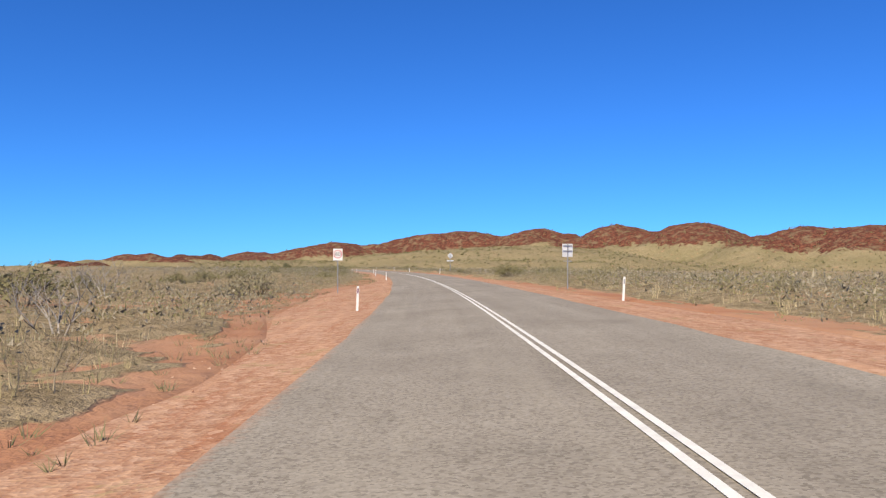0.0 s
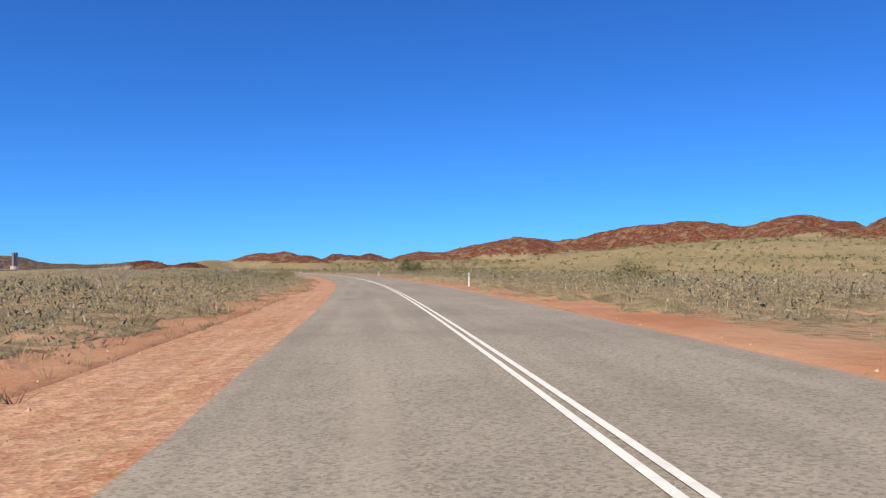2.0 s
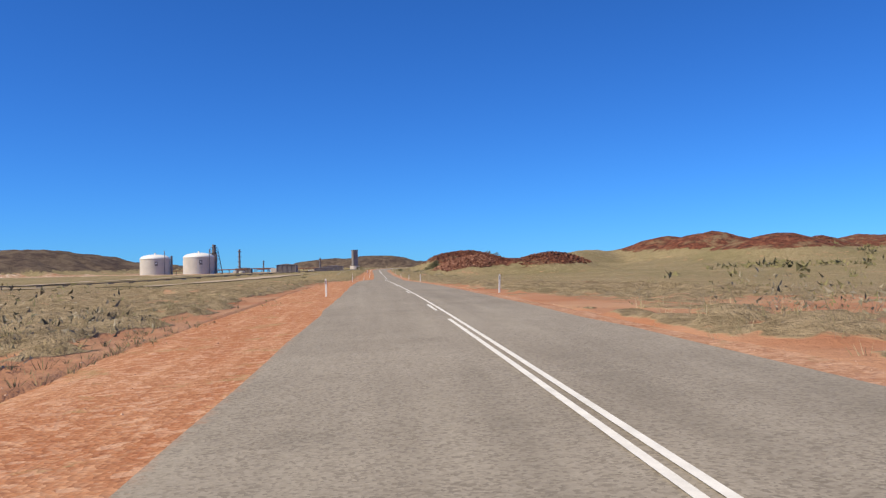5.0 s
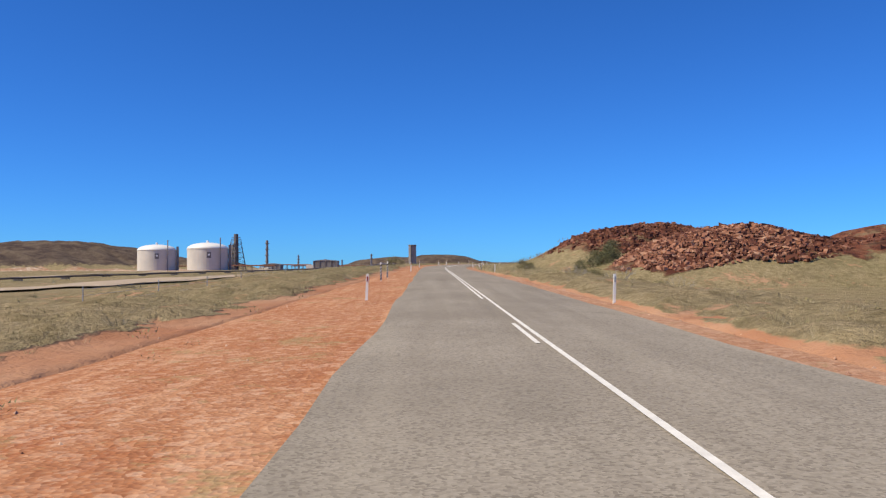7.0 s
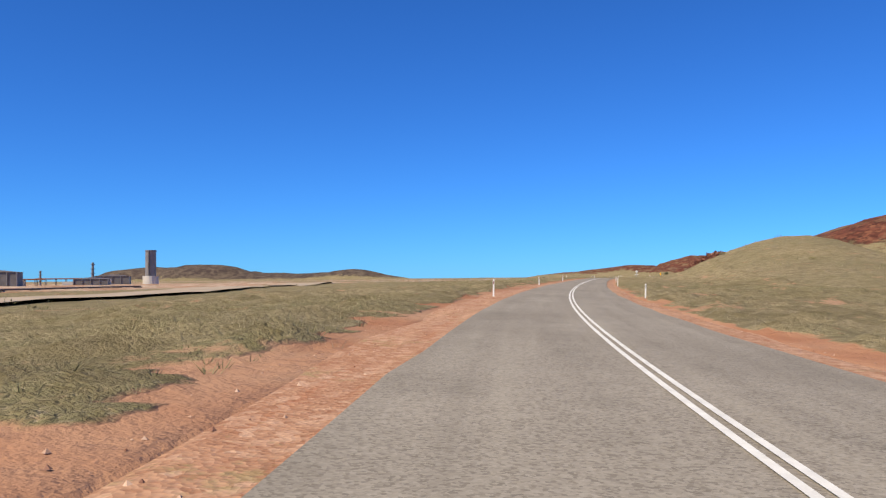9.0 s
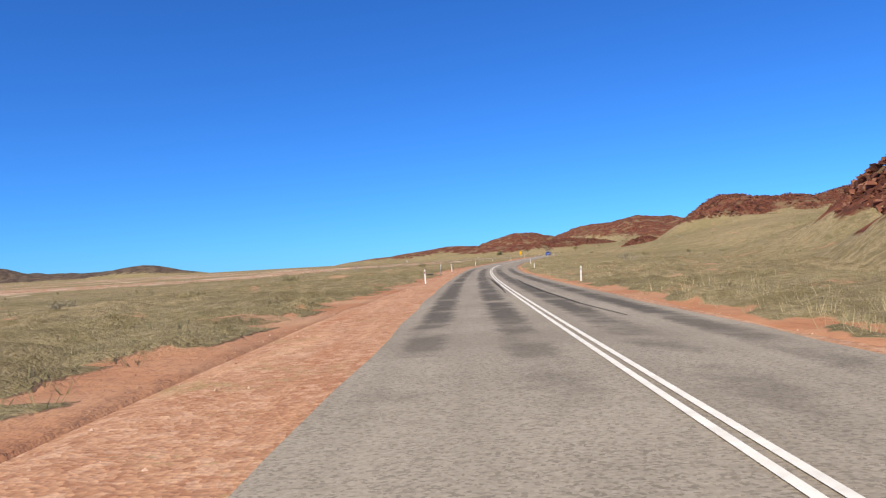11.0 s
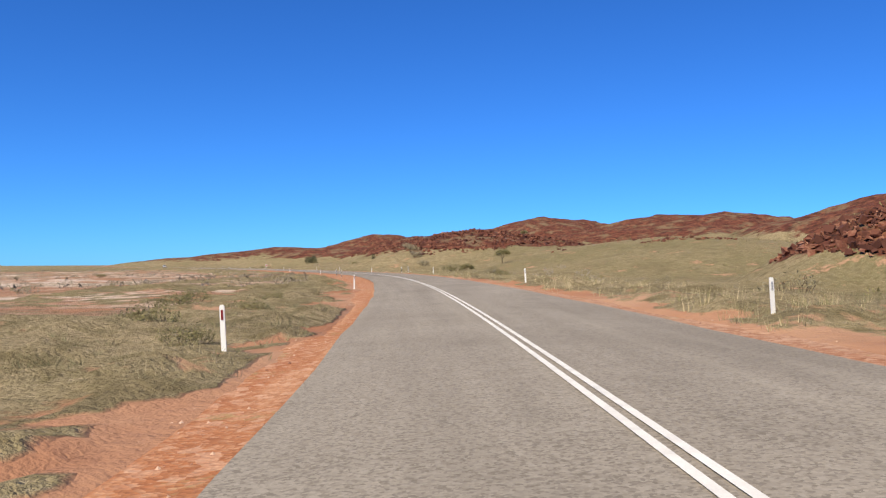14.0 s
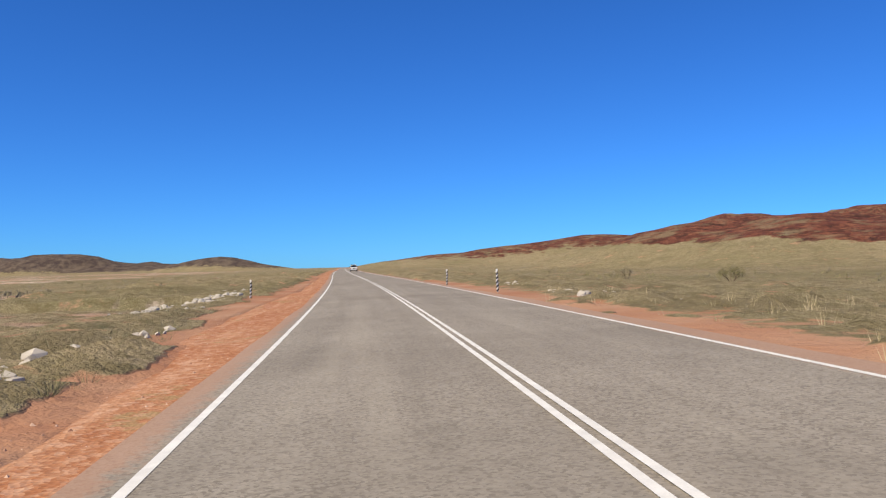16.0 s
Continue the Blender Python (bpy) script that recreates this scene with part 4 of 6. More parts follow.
def flat(points, y, thick, material, name, parent, label=""):
    """A plate in the x-z plane with the given outline."""
    bm = bmesh.new()
    a = [bm.verts.new((x, y, z)) for x, z in points]
    b = [bm.verts.new((x, y + thick, z)) for x, z in points]
    bm.faces.new(a), bm.faces.new(b[::-1])
    for k in range(len(points)):
        bm.faces.new((a[k - 1], b[k - 1], b[k], a[k]))
    bmesh.ops.recalc_face_normals(bm, faces=bm.faces)
    return part(name, bm, material, parent, label)


def ring(radius, inner, y, material, name, parent, at):
    bm = bmesh.new()
    n = 32
    rows = [[bm.verts.new((at[0] + r * math.cos(2 * math.pi * k / n), y, at[1] + r * math.sin(2 * math.pi * k / n))) for k in range(n)] for r in (radius, inner)]
    for k in range(n):
        bm.faces.new((rows[0][k], rows[0][(k + 1) % n], rows[1][(k + 1) % n], rows[1][k]))
    return part(name, bm, material, parent)


def diamond(cx, cz, r, cut=0.06):
    c = cut
    return [(cx - c, cz - r + c), (cx + c, cz - r + c), (cx + r - c, cz - c), (cx + r - c, cz + c), (cx + c, cz + r - c), (cx - c, cz + r - c), (cx - r + c, cz + c), (cx - r + c, cz - c)]


def set_thing(ob, s, d, turn=0.0, sink=0.05):
    x, y, z = stand(s, d, sink)
    ob.matrix_basis = pose(x * SCALE, y * SCALE, z * SCALE, 0, 0, heading(s) + turn)


def speed_sign(s, d, turn=0):
    sign = empty("speed_sign")
    part("pole", tube(0.032, 2.95, sides=10), M_STEEL, sign)
    flat([(-0.3, 2.2), (0.3, 2.2), (0.3, 2.95), (-0.3, 2.95)], -0.05, 0.012, M_SIGNWHITE, "plate", sign)
    ring(0.27, 0.225, -0.054, M_SIGNRED, "red_ring", sign, (0, 2.6))
    words("60", 0.36, (0, -0.056, 2.6), M_BLACK, sign)
    for z in (2.35, 2.8):
        part("clamp", box((0.16, 0.05, 0.04), (0, -0.02, z)), M_STEEL, sign)
    set_thing(sign, s, d, turn)
    tagged(sign, "white speed limit sign with a red ring on a steel pole", "road sign")


def back_sign(s, d, turn=0, kind="square", lift=0.0):
    sign = empty("road_sign")
    part("pole", tube(0.032, 2.7 + lift * 1.3, sides=10), M_STEEL, sign)
    if kind == "square":
        flat([(-0.3, 1.95), (0.3, 1.95), (0.3, 2.7), (-0.3, 2.7)], 0.04, 0.012, M_ALU, "plate", sign)
    else:
        flat(diamond(0, 2.55 + lift, 0.53), 0.04, 0.012, M_ALU, "plate", sign)
        low = 1.60 + lift
        flat([(-0.58, low), (0.58, low), (0.58, low + 0.22), (-0.58, low + 0.22)], 0.04, 0.012, M_ALU, "lower_plate", sign)
    for z in (1.71, 2.3, 2.6):
        part("rail", box((0.5 if kind == "square" else 0.3, 0.03, 0.04), (0, 0.0, z + lift)), M_STEEL, sign)
    set_thing(sign, s, d, turn)
    tagged(sign, "bare aluminium back of a road sign on a steel pole", "road sign", "road signs seen from behind")


def curve_sign(s, d, turn=0):
    sign = empty("curve_warning_sign")
    part("pole", tube(0.035, 2.6, sides=10), M_STEEL, sign)
    flat(diamond(0, 2.42, 0.66), -0.05, 0.012, M_YELLOW, "warning_plate", sign, "yellow diamond plate")
    edge = diamond(0, 2.42, 0.62)
    bm = bmesh.new()
    outer = [bm.verts.new((x, -0.053, z)) for x, z in edge]
    inner = [bm.verts.new((x * 0.955, -0.053, 2.42 + (z - 2.42) * 0.955)) for x, z in edge]
    for k in range(8):
        bm.faces.new((outer[k - 1], outer[k], inner[k], inner[k - 1]))
    part("border", bm, M_BLACK, sign)
    bm = bmesh.new()  # an arrow that bends to the left
    mid = [(0.13, 2.06), (0.13, 2.26), (0.09, 2.42), (-0.01, 2.52), (-0.08, 2.55)]
    rows = []
    for k, (x, z) in enumerate(mid):
        a, b = mid[max(k - 1, 0)], mid[min(k + 1, 4)]
        t = Vector((b[0] - a[0], b[1] - a[1])).normalized() * 0.065
        rows.append((bm.verts.new((x - t.y, -0.055, z + t.x)), bm.verts.new((x + t.y, -0.055, z - t.x))))
    for p, q in zip(rows, rows[1:]):
        bm.faces.new((p[0], p[1], q[1], q[0]))
    tip = [bm.verts.new((x, -0.055, z)) for x, z in ((-0.04, 2.74), (-0.30, 2.62), (-0.13, 2.37))]
    bm.faces.new(tip)
    part("arrow", bm, M_BLACK, sign)
    flat([(-0.33, 1.38), (0.33, 1.38), (0.33, 1.78), (-0.33, 1.78)], -0.05, 0.012, M_YELLOW, "speed_plate", sign, "yellow advisory plate")
    words("50", 0.34, (0, -0.056, 1.58), M_BLACK, sign)
    set_thing(sign, s, d, turn)
    tagged(sign, "yellow left-curve warning sign with a 50 plate", "road sign")


def park_board(s, d, turn=0):
    board = empty("information_board")
    for x in (-1.1, 1.1):
        part("leg", box((0.10, 0.10, 2.1), (x, 0.08, 1.05), 0.01), M_SOFTBROWN, board)
    part("panel", box((2.75, 0.05, 1.05), (0, 0, 1.7), 0.01), M_BROWN, board, "tan board with brown lettering")
    part("emblem", box((0.7, 0.01, 0.8), (-0.9, -0.03, 1.7)), M_SIGNWHITE, board, "white emblem panel")
    part("emblem_shape", tube(0.24, 0.012, (-0.9, -0.031, 1.7), sides=14, turn=Matrix.Rotation(radians(90), 4, "X")), M_SIGNRED, board)
    for z, w, x in ((2.0, 0.9, 0.0), (1.72, 1.3, 0.2), (1.42, 0.45, 0.0), (1.42, 0.7, 0.85)):
        part("lettering_bar", box((w, 0.01, 0.13), (x, -0.031, z)), M_SOFTBROWN, board)
    set_thing(board, s, d, turn)
    tagged(board, "wide tan information board with an emblem on two legs", "information board")


speed_sign(124.6, -7.0)
back_sign(118, 6.6, 0)
back_sign(216, 8.2, 0, "diamond", 0.74)
back_sign(1782, 7.8, 0, "diamond")
curve_sign(2079, -5.8)
park_board(2604, 15.3, -6)


# ---- the process plant over the flats ----
def ground_place(x, y, sink=0.3):
    return x, y, ground_z(x, y) - sink


def storage_tank(x, y, radius, wall, turn):
    at = ground_place(x, y)
    tank = empty("storage_tank", at, turn)
    part("shell", lathe([(radius + 0.5, 0), (radius + 0.5, 0.8), (radius, 0.8), (radius, wall), (radius + 0.35, wall), (radius + 0.35, wall + 0.6), (radius - 0.1, wall + 0.6)], 48), M_TANK, tank)
    dome = [(radius * math.cos(a), wall + 0.6 + 0.30 * radius * math.sin(a)) for a in np.linspace(0, 1.5, 10)]
    part("roof_dome", lathe(dome, 48), M_TANKROOF, tank, "pale domed roof")
    part("emblem_panel", box((3.6, 0.3, 5.2), (0, -radius - 0.05, wall * 0.72)), M_PLANT, tank, "dark emblem panel")
    part("emblem_mark", box((1.8, 0.3, 1.6), (0, -radius - 0.12, wall * 0.74)), M_TANKROOF, tank)
    part("stair_tower", box((2.4, 2.4, wall + 4), (radius + 1.2, -4, (wall + 4) / 2)), M_TOWER, tank)
    part("roof_hatch", tube(1.1, 3.0, (0, 0, wall + 0.27 * radius)), M_TANKROOF, tank)
    part("vent_pipe", tube(0.5, wall + 10, (radius * 0.55, -radius * 0.9 - 0.8, 0), sides=8), M_TOWER, tank)
    tagged(tank, "large pale cylindrical storage tank with a white domed roof", "storage tank", "storage tanks")


def flare_stack(x, y, height, radius, framed=True):
    at = ground_place(x, y)
    stack = empty("process_column", at)
    part("column", tube(radius, height, sides=14, top=radius * 0.8), M_PLANT if framed else M_TOWER, stack)
    for k in range(4):
        z = height * (0.3 + 0.2 * k)
        part("platform", tube(radius * 1.6, 0.5, (0, 0, z), sides=12), M_PLANT, stack)
    if framed:
        w, top = radius * 2.6, height * 0.86
        corners = [(-w, -w), (w, -w), (w, w), (-w, w)]
        for cx, cy in corners:
            bm = bmesh.new()
            stick(bm, (cx, cy, 0), (cx * 0.45, cy * 0.45, top), 0.55, 0.35, 4)
            part("leg", bm, M_PLANT, stack)
        for k in range(7):
            f, g = k / 7, (k + 1) / 7
            for a, c in zip(corners, corners[1:] + corners[:1]):
                ra, rc = 1 - 0.55 * f, 1 - 0.55 * g
                bm = bmesh.new()
                stick(bm, (a[0] * ra, a[1] * ra, top * f), (c[0] * rc, c[1] * rc, top * g), 0.22, 0.22, 3)
                part("brace", bm, M_PLANT, stack)
            part("deck", box((2 * w * rc, 2 * w * rc, 0.35), (0, 0, top * g)), M_PLANT, stack)
        part("second_column", tube(radius * 0.7, height * 0.72, (-radius * 1.7, 0, 0), sides=12), M_TOWER, stack)
        part("riser", tube(radius * 0.3, height * 0.9, (radius * 1.4, -radius, 0), sides=8), M_PLANT, stack)
    tagged(stack, "tall dark steel process column in a braced frame" if framed else "tall slim steel process column with platforms", "process column", "process columns")


def stick(bm, a, b, ra, rb, sides=3):
    """A tapered limb from a to b."""
    a, b = Vector(a), Vector(b)
    turn = (b - a).to_track_quat("Z", "Y").to_matrix().to_4x4()
    rows = []
    for p, r in ((a, ra), (b, rb)):
        rows.append([bm.verts.new(p + turn.to_3x3() @ Vector((r * math.cos(2 * math.pi * k / sides), r * math.sin(2 * math.pi * k / sides), 0))) for k in range(sides)])
    for k in range(sides):
        bm.faces.new((rows[0][k], rows[0][(k + 1) % sides], rows[1][(k + 1) % sides], rows[1][k]))


def pipe_rack(x, y, length, turn, high):
    at = ground_place(x, y)
    rack = empty("pipe_rack", at, turn)
    for k in range(int(length // 9) + 1):
        px = -length / 2 + 9 * k
        for py in (-2.5, 2.5):
            part("post", box((0.45, 0.45, high), (px, py, high / 2)), M_PLANT, rack)
        part("beam", box((0.4, 5.6, 0.5), (px, 0, high)), M_PLANT, rack)
    for k, (py, r, up) in enumerate(((-1.8, 0.5, 0.7), (-0.4, 0.35, 0.6), (0.8, 0.6, 0.8), (2.0, 0.3, 0.55))):
        part("pipe", tube(r, length, (-length / 2, py, high + up), sides=8, turn=Matrix.Rotation(radians(90), 4, "Y")), M_TOWER if k % 2 else M_PIPERUST, rack)
    tagged(rack, "low steel pipe rack carrying rust-brown and grey pipes", "pipe rack", "pipe racks at the plant")


M_PIPERUST = plain("rust_brown_pipe", (0.24, 0.10, 0.06), 0.7, size=4, wear=0.2)


def shed(x, y, size, turn, label):
    at = ground_place(x, y)
    b = empty("process_building", at, turn)
    w, d, h = size
    part("body", box((w, d, h), (0, 0, h / 2), 0.1), M_PLANT, b)
    bm = bmesh.new()
    pts = [(-w / 2 - 0.6, h), (0, h + w * 0.06), (w / 2 + 0.6, h)]
    a = [bm.verts.new((px, -d / 2 - 0.6, pz)) for px, pz in pts]
    c = [bm.verts.new((px, d / 2 + 0.6, pz)) for px, pz in pts]
    for k in (0, 1):
        bm.faces.new((a[k], a[k + 1], c[k + 1], c[k]))
    bm.faces.new(a), bm.faces.new(c[::-1])
    part("roof", bm, M_TOWER, b)
    for k in range(5):
        part("column", box((0.6, 0.6, h), (-w / 2 + w * k / 4, -d / 2 - 0.4, h / 2)), M_TOWER, b)
    part("annex", box((w * 0.35, d * 0.7, h * 0.6), (-w * 0.66, 0, h * 0.3), 0.1), M_TANK, b)
    tagged(b, label, "process building", "plant buildings")


def silo(x, y, height, radius):
    at = ground_place(x, y)
    t = empty("prilling_tower", at)
    part("barrel", tube(radius, height - 9, (0, 0, 9), sides=24), M_TOWER, t)
    part("skirt", tube(radius * 1.5, 9, sides=20), M_TANK, t, "pale concrete base")
    part("top_rim", tube(radius * 1.06, 1.5, (0, 0, height - 1), sides=24), M_PLANT, t)
    part("ladder", box((1.2, 1.2, height - 9), (radius * 0.5, -radius - 0.4, 9 + (height - 9) / 2)), M_PLANT, t)
    tagged(t, "grey steel tower on a pale concrete base", "tower")


storage_tank(-1219, 1457, 18, 20, 60)
storage_tank(-1133, 1458, 18, 20, 60)
flare_stack(-1242, 1564, 40, 3.0)
flare_stack(-1215, 1585, 33, 1.6, False)
flare_stack(-1230, 1640, 18, 1.0, False)
flare_stack(-1368, 1887, 24, 1.5, False)
flare_stack(-1290, 1760, 14, 1.0, False)
silo(-1301, 1904, 36, 5.5)
shed(-1187, 1645, (26, 18, 11), 40, "dark steel process building beside the tanks")
shed(-1330, 1880, (34, 16, 9), 40, "low brown process building beside the tower")
shed(-1270, 1800, (30, 14, 6), 40, "low process building with a pale annex")
shed(-1210, 1590, (18, 12, 7), 35, "dark pipe structure beside the process column")

for q in ((-1190, 1540, 60, 40, 5), (-1225, 1620, 54, 40, 6), (-1250, 1690, 70, 40, 5), (-1300, 1800, 60, 40, 6), (-1260, 1500, 45, 60, 4)):
    pipe_rack(*q)


def low_tank(x, y, r, h):
    at = ground_place(x, y)
    t = empty("small_tank", at)
    part("shell", tube(r, h, sides=24), M_TANK, t)
    part("lid", tube(r, h * 0.15, (0, 0, h), r * 0.3, 24), M_TANKROOF, t)
    tagged(t, "small pale cylindrical tank at the plant", "tank", "small tanks")


for q in ((-1240, 1700, 5, 5), (-1255, 1712, 4, 4), (-1285, 1830, 5, 5), (-1180, 1560, 4, 3), (-1262, 1480, 6, 3)):
    low_tank(*q)


# ---- service road, pipeline and fence on the flats ----
M_PALE = plain("pale_gravel", (0.46, 0.37, 0.28), 0.95, 0.1, size=3, wear=0.12)
M_PIPE = plain("pipe_coating", (0.13, 0.10, 0.085), 0.6, size=2, wear=0.15)


def strip(name, a, b, width, material, lift, label):
    n = 90
    t = np.linspace(0, 1, n)
    ax, ay = a[0] + (b[0] - a[0]) * t, a[1] + (b[1] - a[1]) * t
    u = np.array([b[1] - a[1], a[0] - b[0]]) / math.dist(a, b)
    v = []
    for off in (-width / 2, 0, width / 2):
        w = off + 0.7 * fbm(ax, ay + off, 15, 3, 5)
        x, y = ax + u[0] * w, ay + u[1] * w
        v.append(np.stack([x, y, ground_at(x, y) + lift], 1))
    v = np.stack(v, 1).reshape(-1, 3)
    k = (np.arange(n - 1)[:, None] * 3 + np.arange(2)).ravel()
    tagged(mesh(name, v, np.stack([k, k + 3, k + 4, k + 1], 1), material, smooth=True), label, "road", kind="structure")


strip("service_road", (-470, 790), (-790, 1480), 13, M_PALE, 0.35, "pale gravel service road across the flats")
strip("service_road", (-560, 760), (-960, 1560), 9, M_PALE, 0.35, "pale gravel service road across the flats")


def pipeline(a, b):
    line = empty("pipeline")
    n = 40
    pts = [(a[0] + (b[0] - a[0]) * k / n, a[1] + (b[1] - a[1]) * k / n) for k in range(n + 1)]
    zs = ground_at([p[0] for p in pts], [p[1] for p in pts])
    zs = np.convolve(np.pad(zs, 3, mode="edge"), np.ones(7) / 7, "valid")
    side = Vector((b[1] - a[1], a[0] - b[0], 0)).normalized()
    for k, (off, r, up) in enumerate(((0, 0.22, 0.7), (1.0, 0.16, 0.66), (1.9, 0.2, 0.72))):
        curve = bpy.data.curves.new("pipe", "CURVE")
        curve.dimensions, curve.bevel_depth, curve.bevel_resolution = "3D", r * SCALE, 2
        sp = curve.splines.new("POLY")
        sp.points.add(n)
        for q in range(n + 1):
            p = Vector((*pts[q], zs[q] + up)) + side * off
            sp.points[q].co = (*(p * SCALE), 1)
        curve.materials.append(M_PIPE)
        ob = new("pipe", curve)
        ob.parent = line
    for q in range(0, n + 1, 1):
        p = Vector((*pts[q], zs[q] + 0.3)) + side * 0.95
        part("support", box((2.6, 0.25, 0.6), p, 0, Matrix.Rotation(math.atan2(side.y, side.x), 4, "Z")), M_PLANT, line)
    tagged(line, "three dark pipes on low supports across the flats", "pipeline")


pipeline((-560, 850), (-830, 1430))


def wire_fence(s0, s1, d):
    fence = empty("wire_fence")
    tops = []
    for s in np.arange(s0, s1, 9.0):
        x, y, z = stand(s, d)
        part("post", box((0.035, 0.035, 1.0), (x, y, z + 0.45), 0.004), M_STEEL, fence)
        tops.append((x, y, z))
    for up in (0.3, 0.6, 0.85):
        curve = bpy.data.curves.new("wire", "CURVE")
        curve.dimensions, curve.bevel_depth, curve.bevel_resolution = "3D", 0.006 * SCALE, 0
        sp = curve.splines.new("POLY")
        sp.points.add(len(tops) - 1)
        for q, p in enumerate(tops):
            sp.points[q].co = (p[0] * SCALE, p[1] * SCALE, (p[2] + up) * SCALE, 1)
        curve.materials.append(M_STEEL)
        new("wire", curve).parent = fence
    tagged(fence, "wire stock fence on thin steel posts", "fence")


wire_fence(1265, 1460, -15)
wire_fence(2130, 2200, 60)


# ---- grass ----
def blade_material(name, a, b, c):
    m = Mat(name, 0.8, 0.15)
    r = m.random()
    n = m.noise(14, 3)
    col = m.mix(m.ramp(r, 0.0, 0.6), a, b)
    col = m.mix(m.ramp(m.math("ADD", n, m.math("MULTIPLY", r, 0.35)), 0.55, 0.85), col, c)
    m.soften(1.1)
    return m.done(col)


M_GRASS = blade_material("dry_grass", (0.45, 0.375, 0.245), (0.27, 0.23, 0.14), (0.18, 0.175, 0.09))
M_STRAW = blade_material("tall_straw", (0.56, 0.46, 0.30), (0.38, 0.31, 0.18), (0.20, 0.18, 0.085))
M_SPINIFEX = blade_material("spinifex", (0.29, 0.25, 0.14), (0.20, 0.18, 0.095), (0.12, 0.125, 0.06))
M_TWIG = blade_material("dry_twigs", (0.30, 0.25, 0.20), (0.20, 0.165, 0.125), (0.16, 0.145, 0.085))


def tufts(name, x, y, z, height, spread, blades, width, material, label, seed, lean=1.0):
    """Many tufts of blades as one mesh: arrays of places, heights and spreads."""
    rng = np.random.default_rng(seed)
    n = len(x)
    a = rng.uniform(0, 2 * np.pi, (n, blades))
    r = rng.uniform(0.05, 1, (n, blades)) ** 0.7 * spread[:, None]
    out = rng.uniform(0.15, 0.9, (n, blades)) * spread[:, None] * 1.3 * lean
    h = height[:, None] * rng.uniform(0.55, 1.1, (n, blades))
    fx, fy = np.cos(a), np.sin(a)
    base = np.stack([x[:, None] + fx * r * 0.5, y[:, None] + fy * r * 0.5, np.broadcast_to(z[:, None], a.shape)], -1)
    tip = base + np.stack([fx * out, fy * out, h], -1)
    turn = rng.uniform(0, np.pi, (n, blades))
    side = np.stack([np.cos(turn), np.sin(turn), 0 * turn], -1) * (width * (0.6 + spread))[:, None, None]
    v = np.stack([base - side, base + side, tip], 2).reshape(-1, 3)
    ob = mesh(name, v, np.arange(len(v)).reshape(-1, 3), material)
    return tagged(ob, label, "grass", kind="stuff")


def scatter(count, lo, hi, seed, s0=40, s1=2900, power=1.0, sides=(-1, 1)):
    rng = np.random.default_rng(seed)
    s = rng.uniform(s0, s1, count)
    d = (lo + (hi - lo) * rng.uniform(0, 1, count) ** power) * rng.choice(sides, count)
    x, y, _ = along(s, d)
    return x, y, s, d, rng


def shoulder_reach(s, d):
    """How far the bare gravel reaches, to keep grass off it."""
    left = np.interp(s, SHOULDER[0], SHOULDER[1])
    return np.where(d < 0, left - 0.2, np.interp(s, *VERGE) - 0.1)


def sow(name, count, lo, hi, seed, height, spread, blades, width, material, label, power=1.0, patch=0.0, lean=1.0, span=(40, 2900), sides=(-1, 1)):
    x, y, s, d, rng = scatter(count, lo, hi, seed, *span, power, sides)
    n = fbm(x, y, 16, 3, seed) + 0.5 * fbm(x, y, 4, 2, seed + 1)
    z, rock, bare, salt = ground_at(x, y, True)
    sb, db, _ = beside(x, y)
    keep = (n > patch) & (np.abs(db) > shoulder_reach(sb, db) + 1.2 * fbm(x, y, 7, 2, 3)) & (rock < 0.4) & (salt + 0.5 * n < 0.35)
    mound, high, _, _ = mounds(x, y, sb, db, rock, salt)
    keep &= (mound > 0.04 * (rng.random(len(x)) < 0.85)) | (np.abs(db) > 26)  # grass stands on its mounds, with a few stray tufts
    z = z + np.where(np.abs(db) < 26, 0.8 * high + 0.06, 0)
    x, y, z = x[keep], y[keep], z[keep]
    k = rng.uniform(0.6, 1.25, len(x)) * (0.85 + 0.3 * np.clip(n[keep], -1, 1))
    tufts(name, x, y, z - 0.08, height * k, spread * k, blades, width, material, label, seed, lean)


sow("grass", 40000, 4.0, 10, 101, 0.32, 0.36, 9, 0.0062, M_GRASS, "dry straw-coloured grass along the verge", 1.15, -0.9, 0.6)
sow("grass", 46000, 7.5, 20, 102, 0.34, 0.45, 8, 0.0085, M_GRASS, "dry straw-coloured grass on the plain", 1.2, -0.6, 0.7)
sow("grass", 22000, 16, 44, 109, 0.42, 0.60, 7, 0.013, M_GRASS, "dry straw-coloured grass further off on the plain", 1.3, -0.5, 0.7)
sow("grass", 15000, 4.6, 13, 110, 0.60, 0.26, 9, 0.010, M_STRAW, "tall straw-coloured grass along the verge", 1.3, -0.9, 0.6, (40, 1010))
sow("spinifex", 16000, 6, 34, 103, 0.40, 0.46, 12, 0.0085, M_SPINIFEX, "round spinifex tussocks on red earth", 1.3, -0.25)
sow("spinifex", 14000, 34, 200, 104, 0.42, 0.9, 8, 0.018, M_SPINIFEX, "round spinifex tussocks on the slopes", 1.6, -0.5)
sow("brushwood", 4200, 7, 30, 105, 0.75, 0.7, 22, 0.006, M_TWIG, "bare grey twigs of dry low bushes", 1.2, -0.15, 1.0, (40, 1010))
sow("grass", 11000, 4.6, 28, 107, 0.70, 0.34, 9, 0.011, M_STRAW, "dry straw-coloured grass on the slope of the knoll", 1.2, -0.9, 0.6, (1290, 1490), (1,))
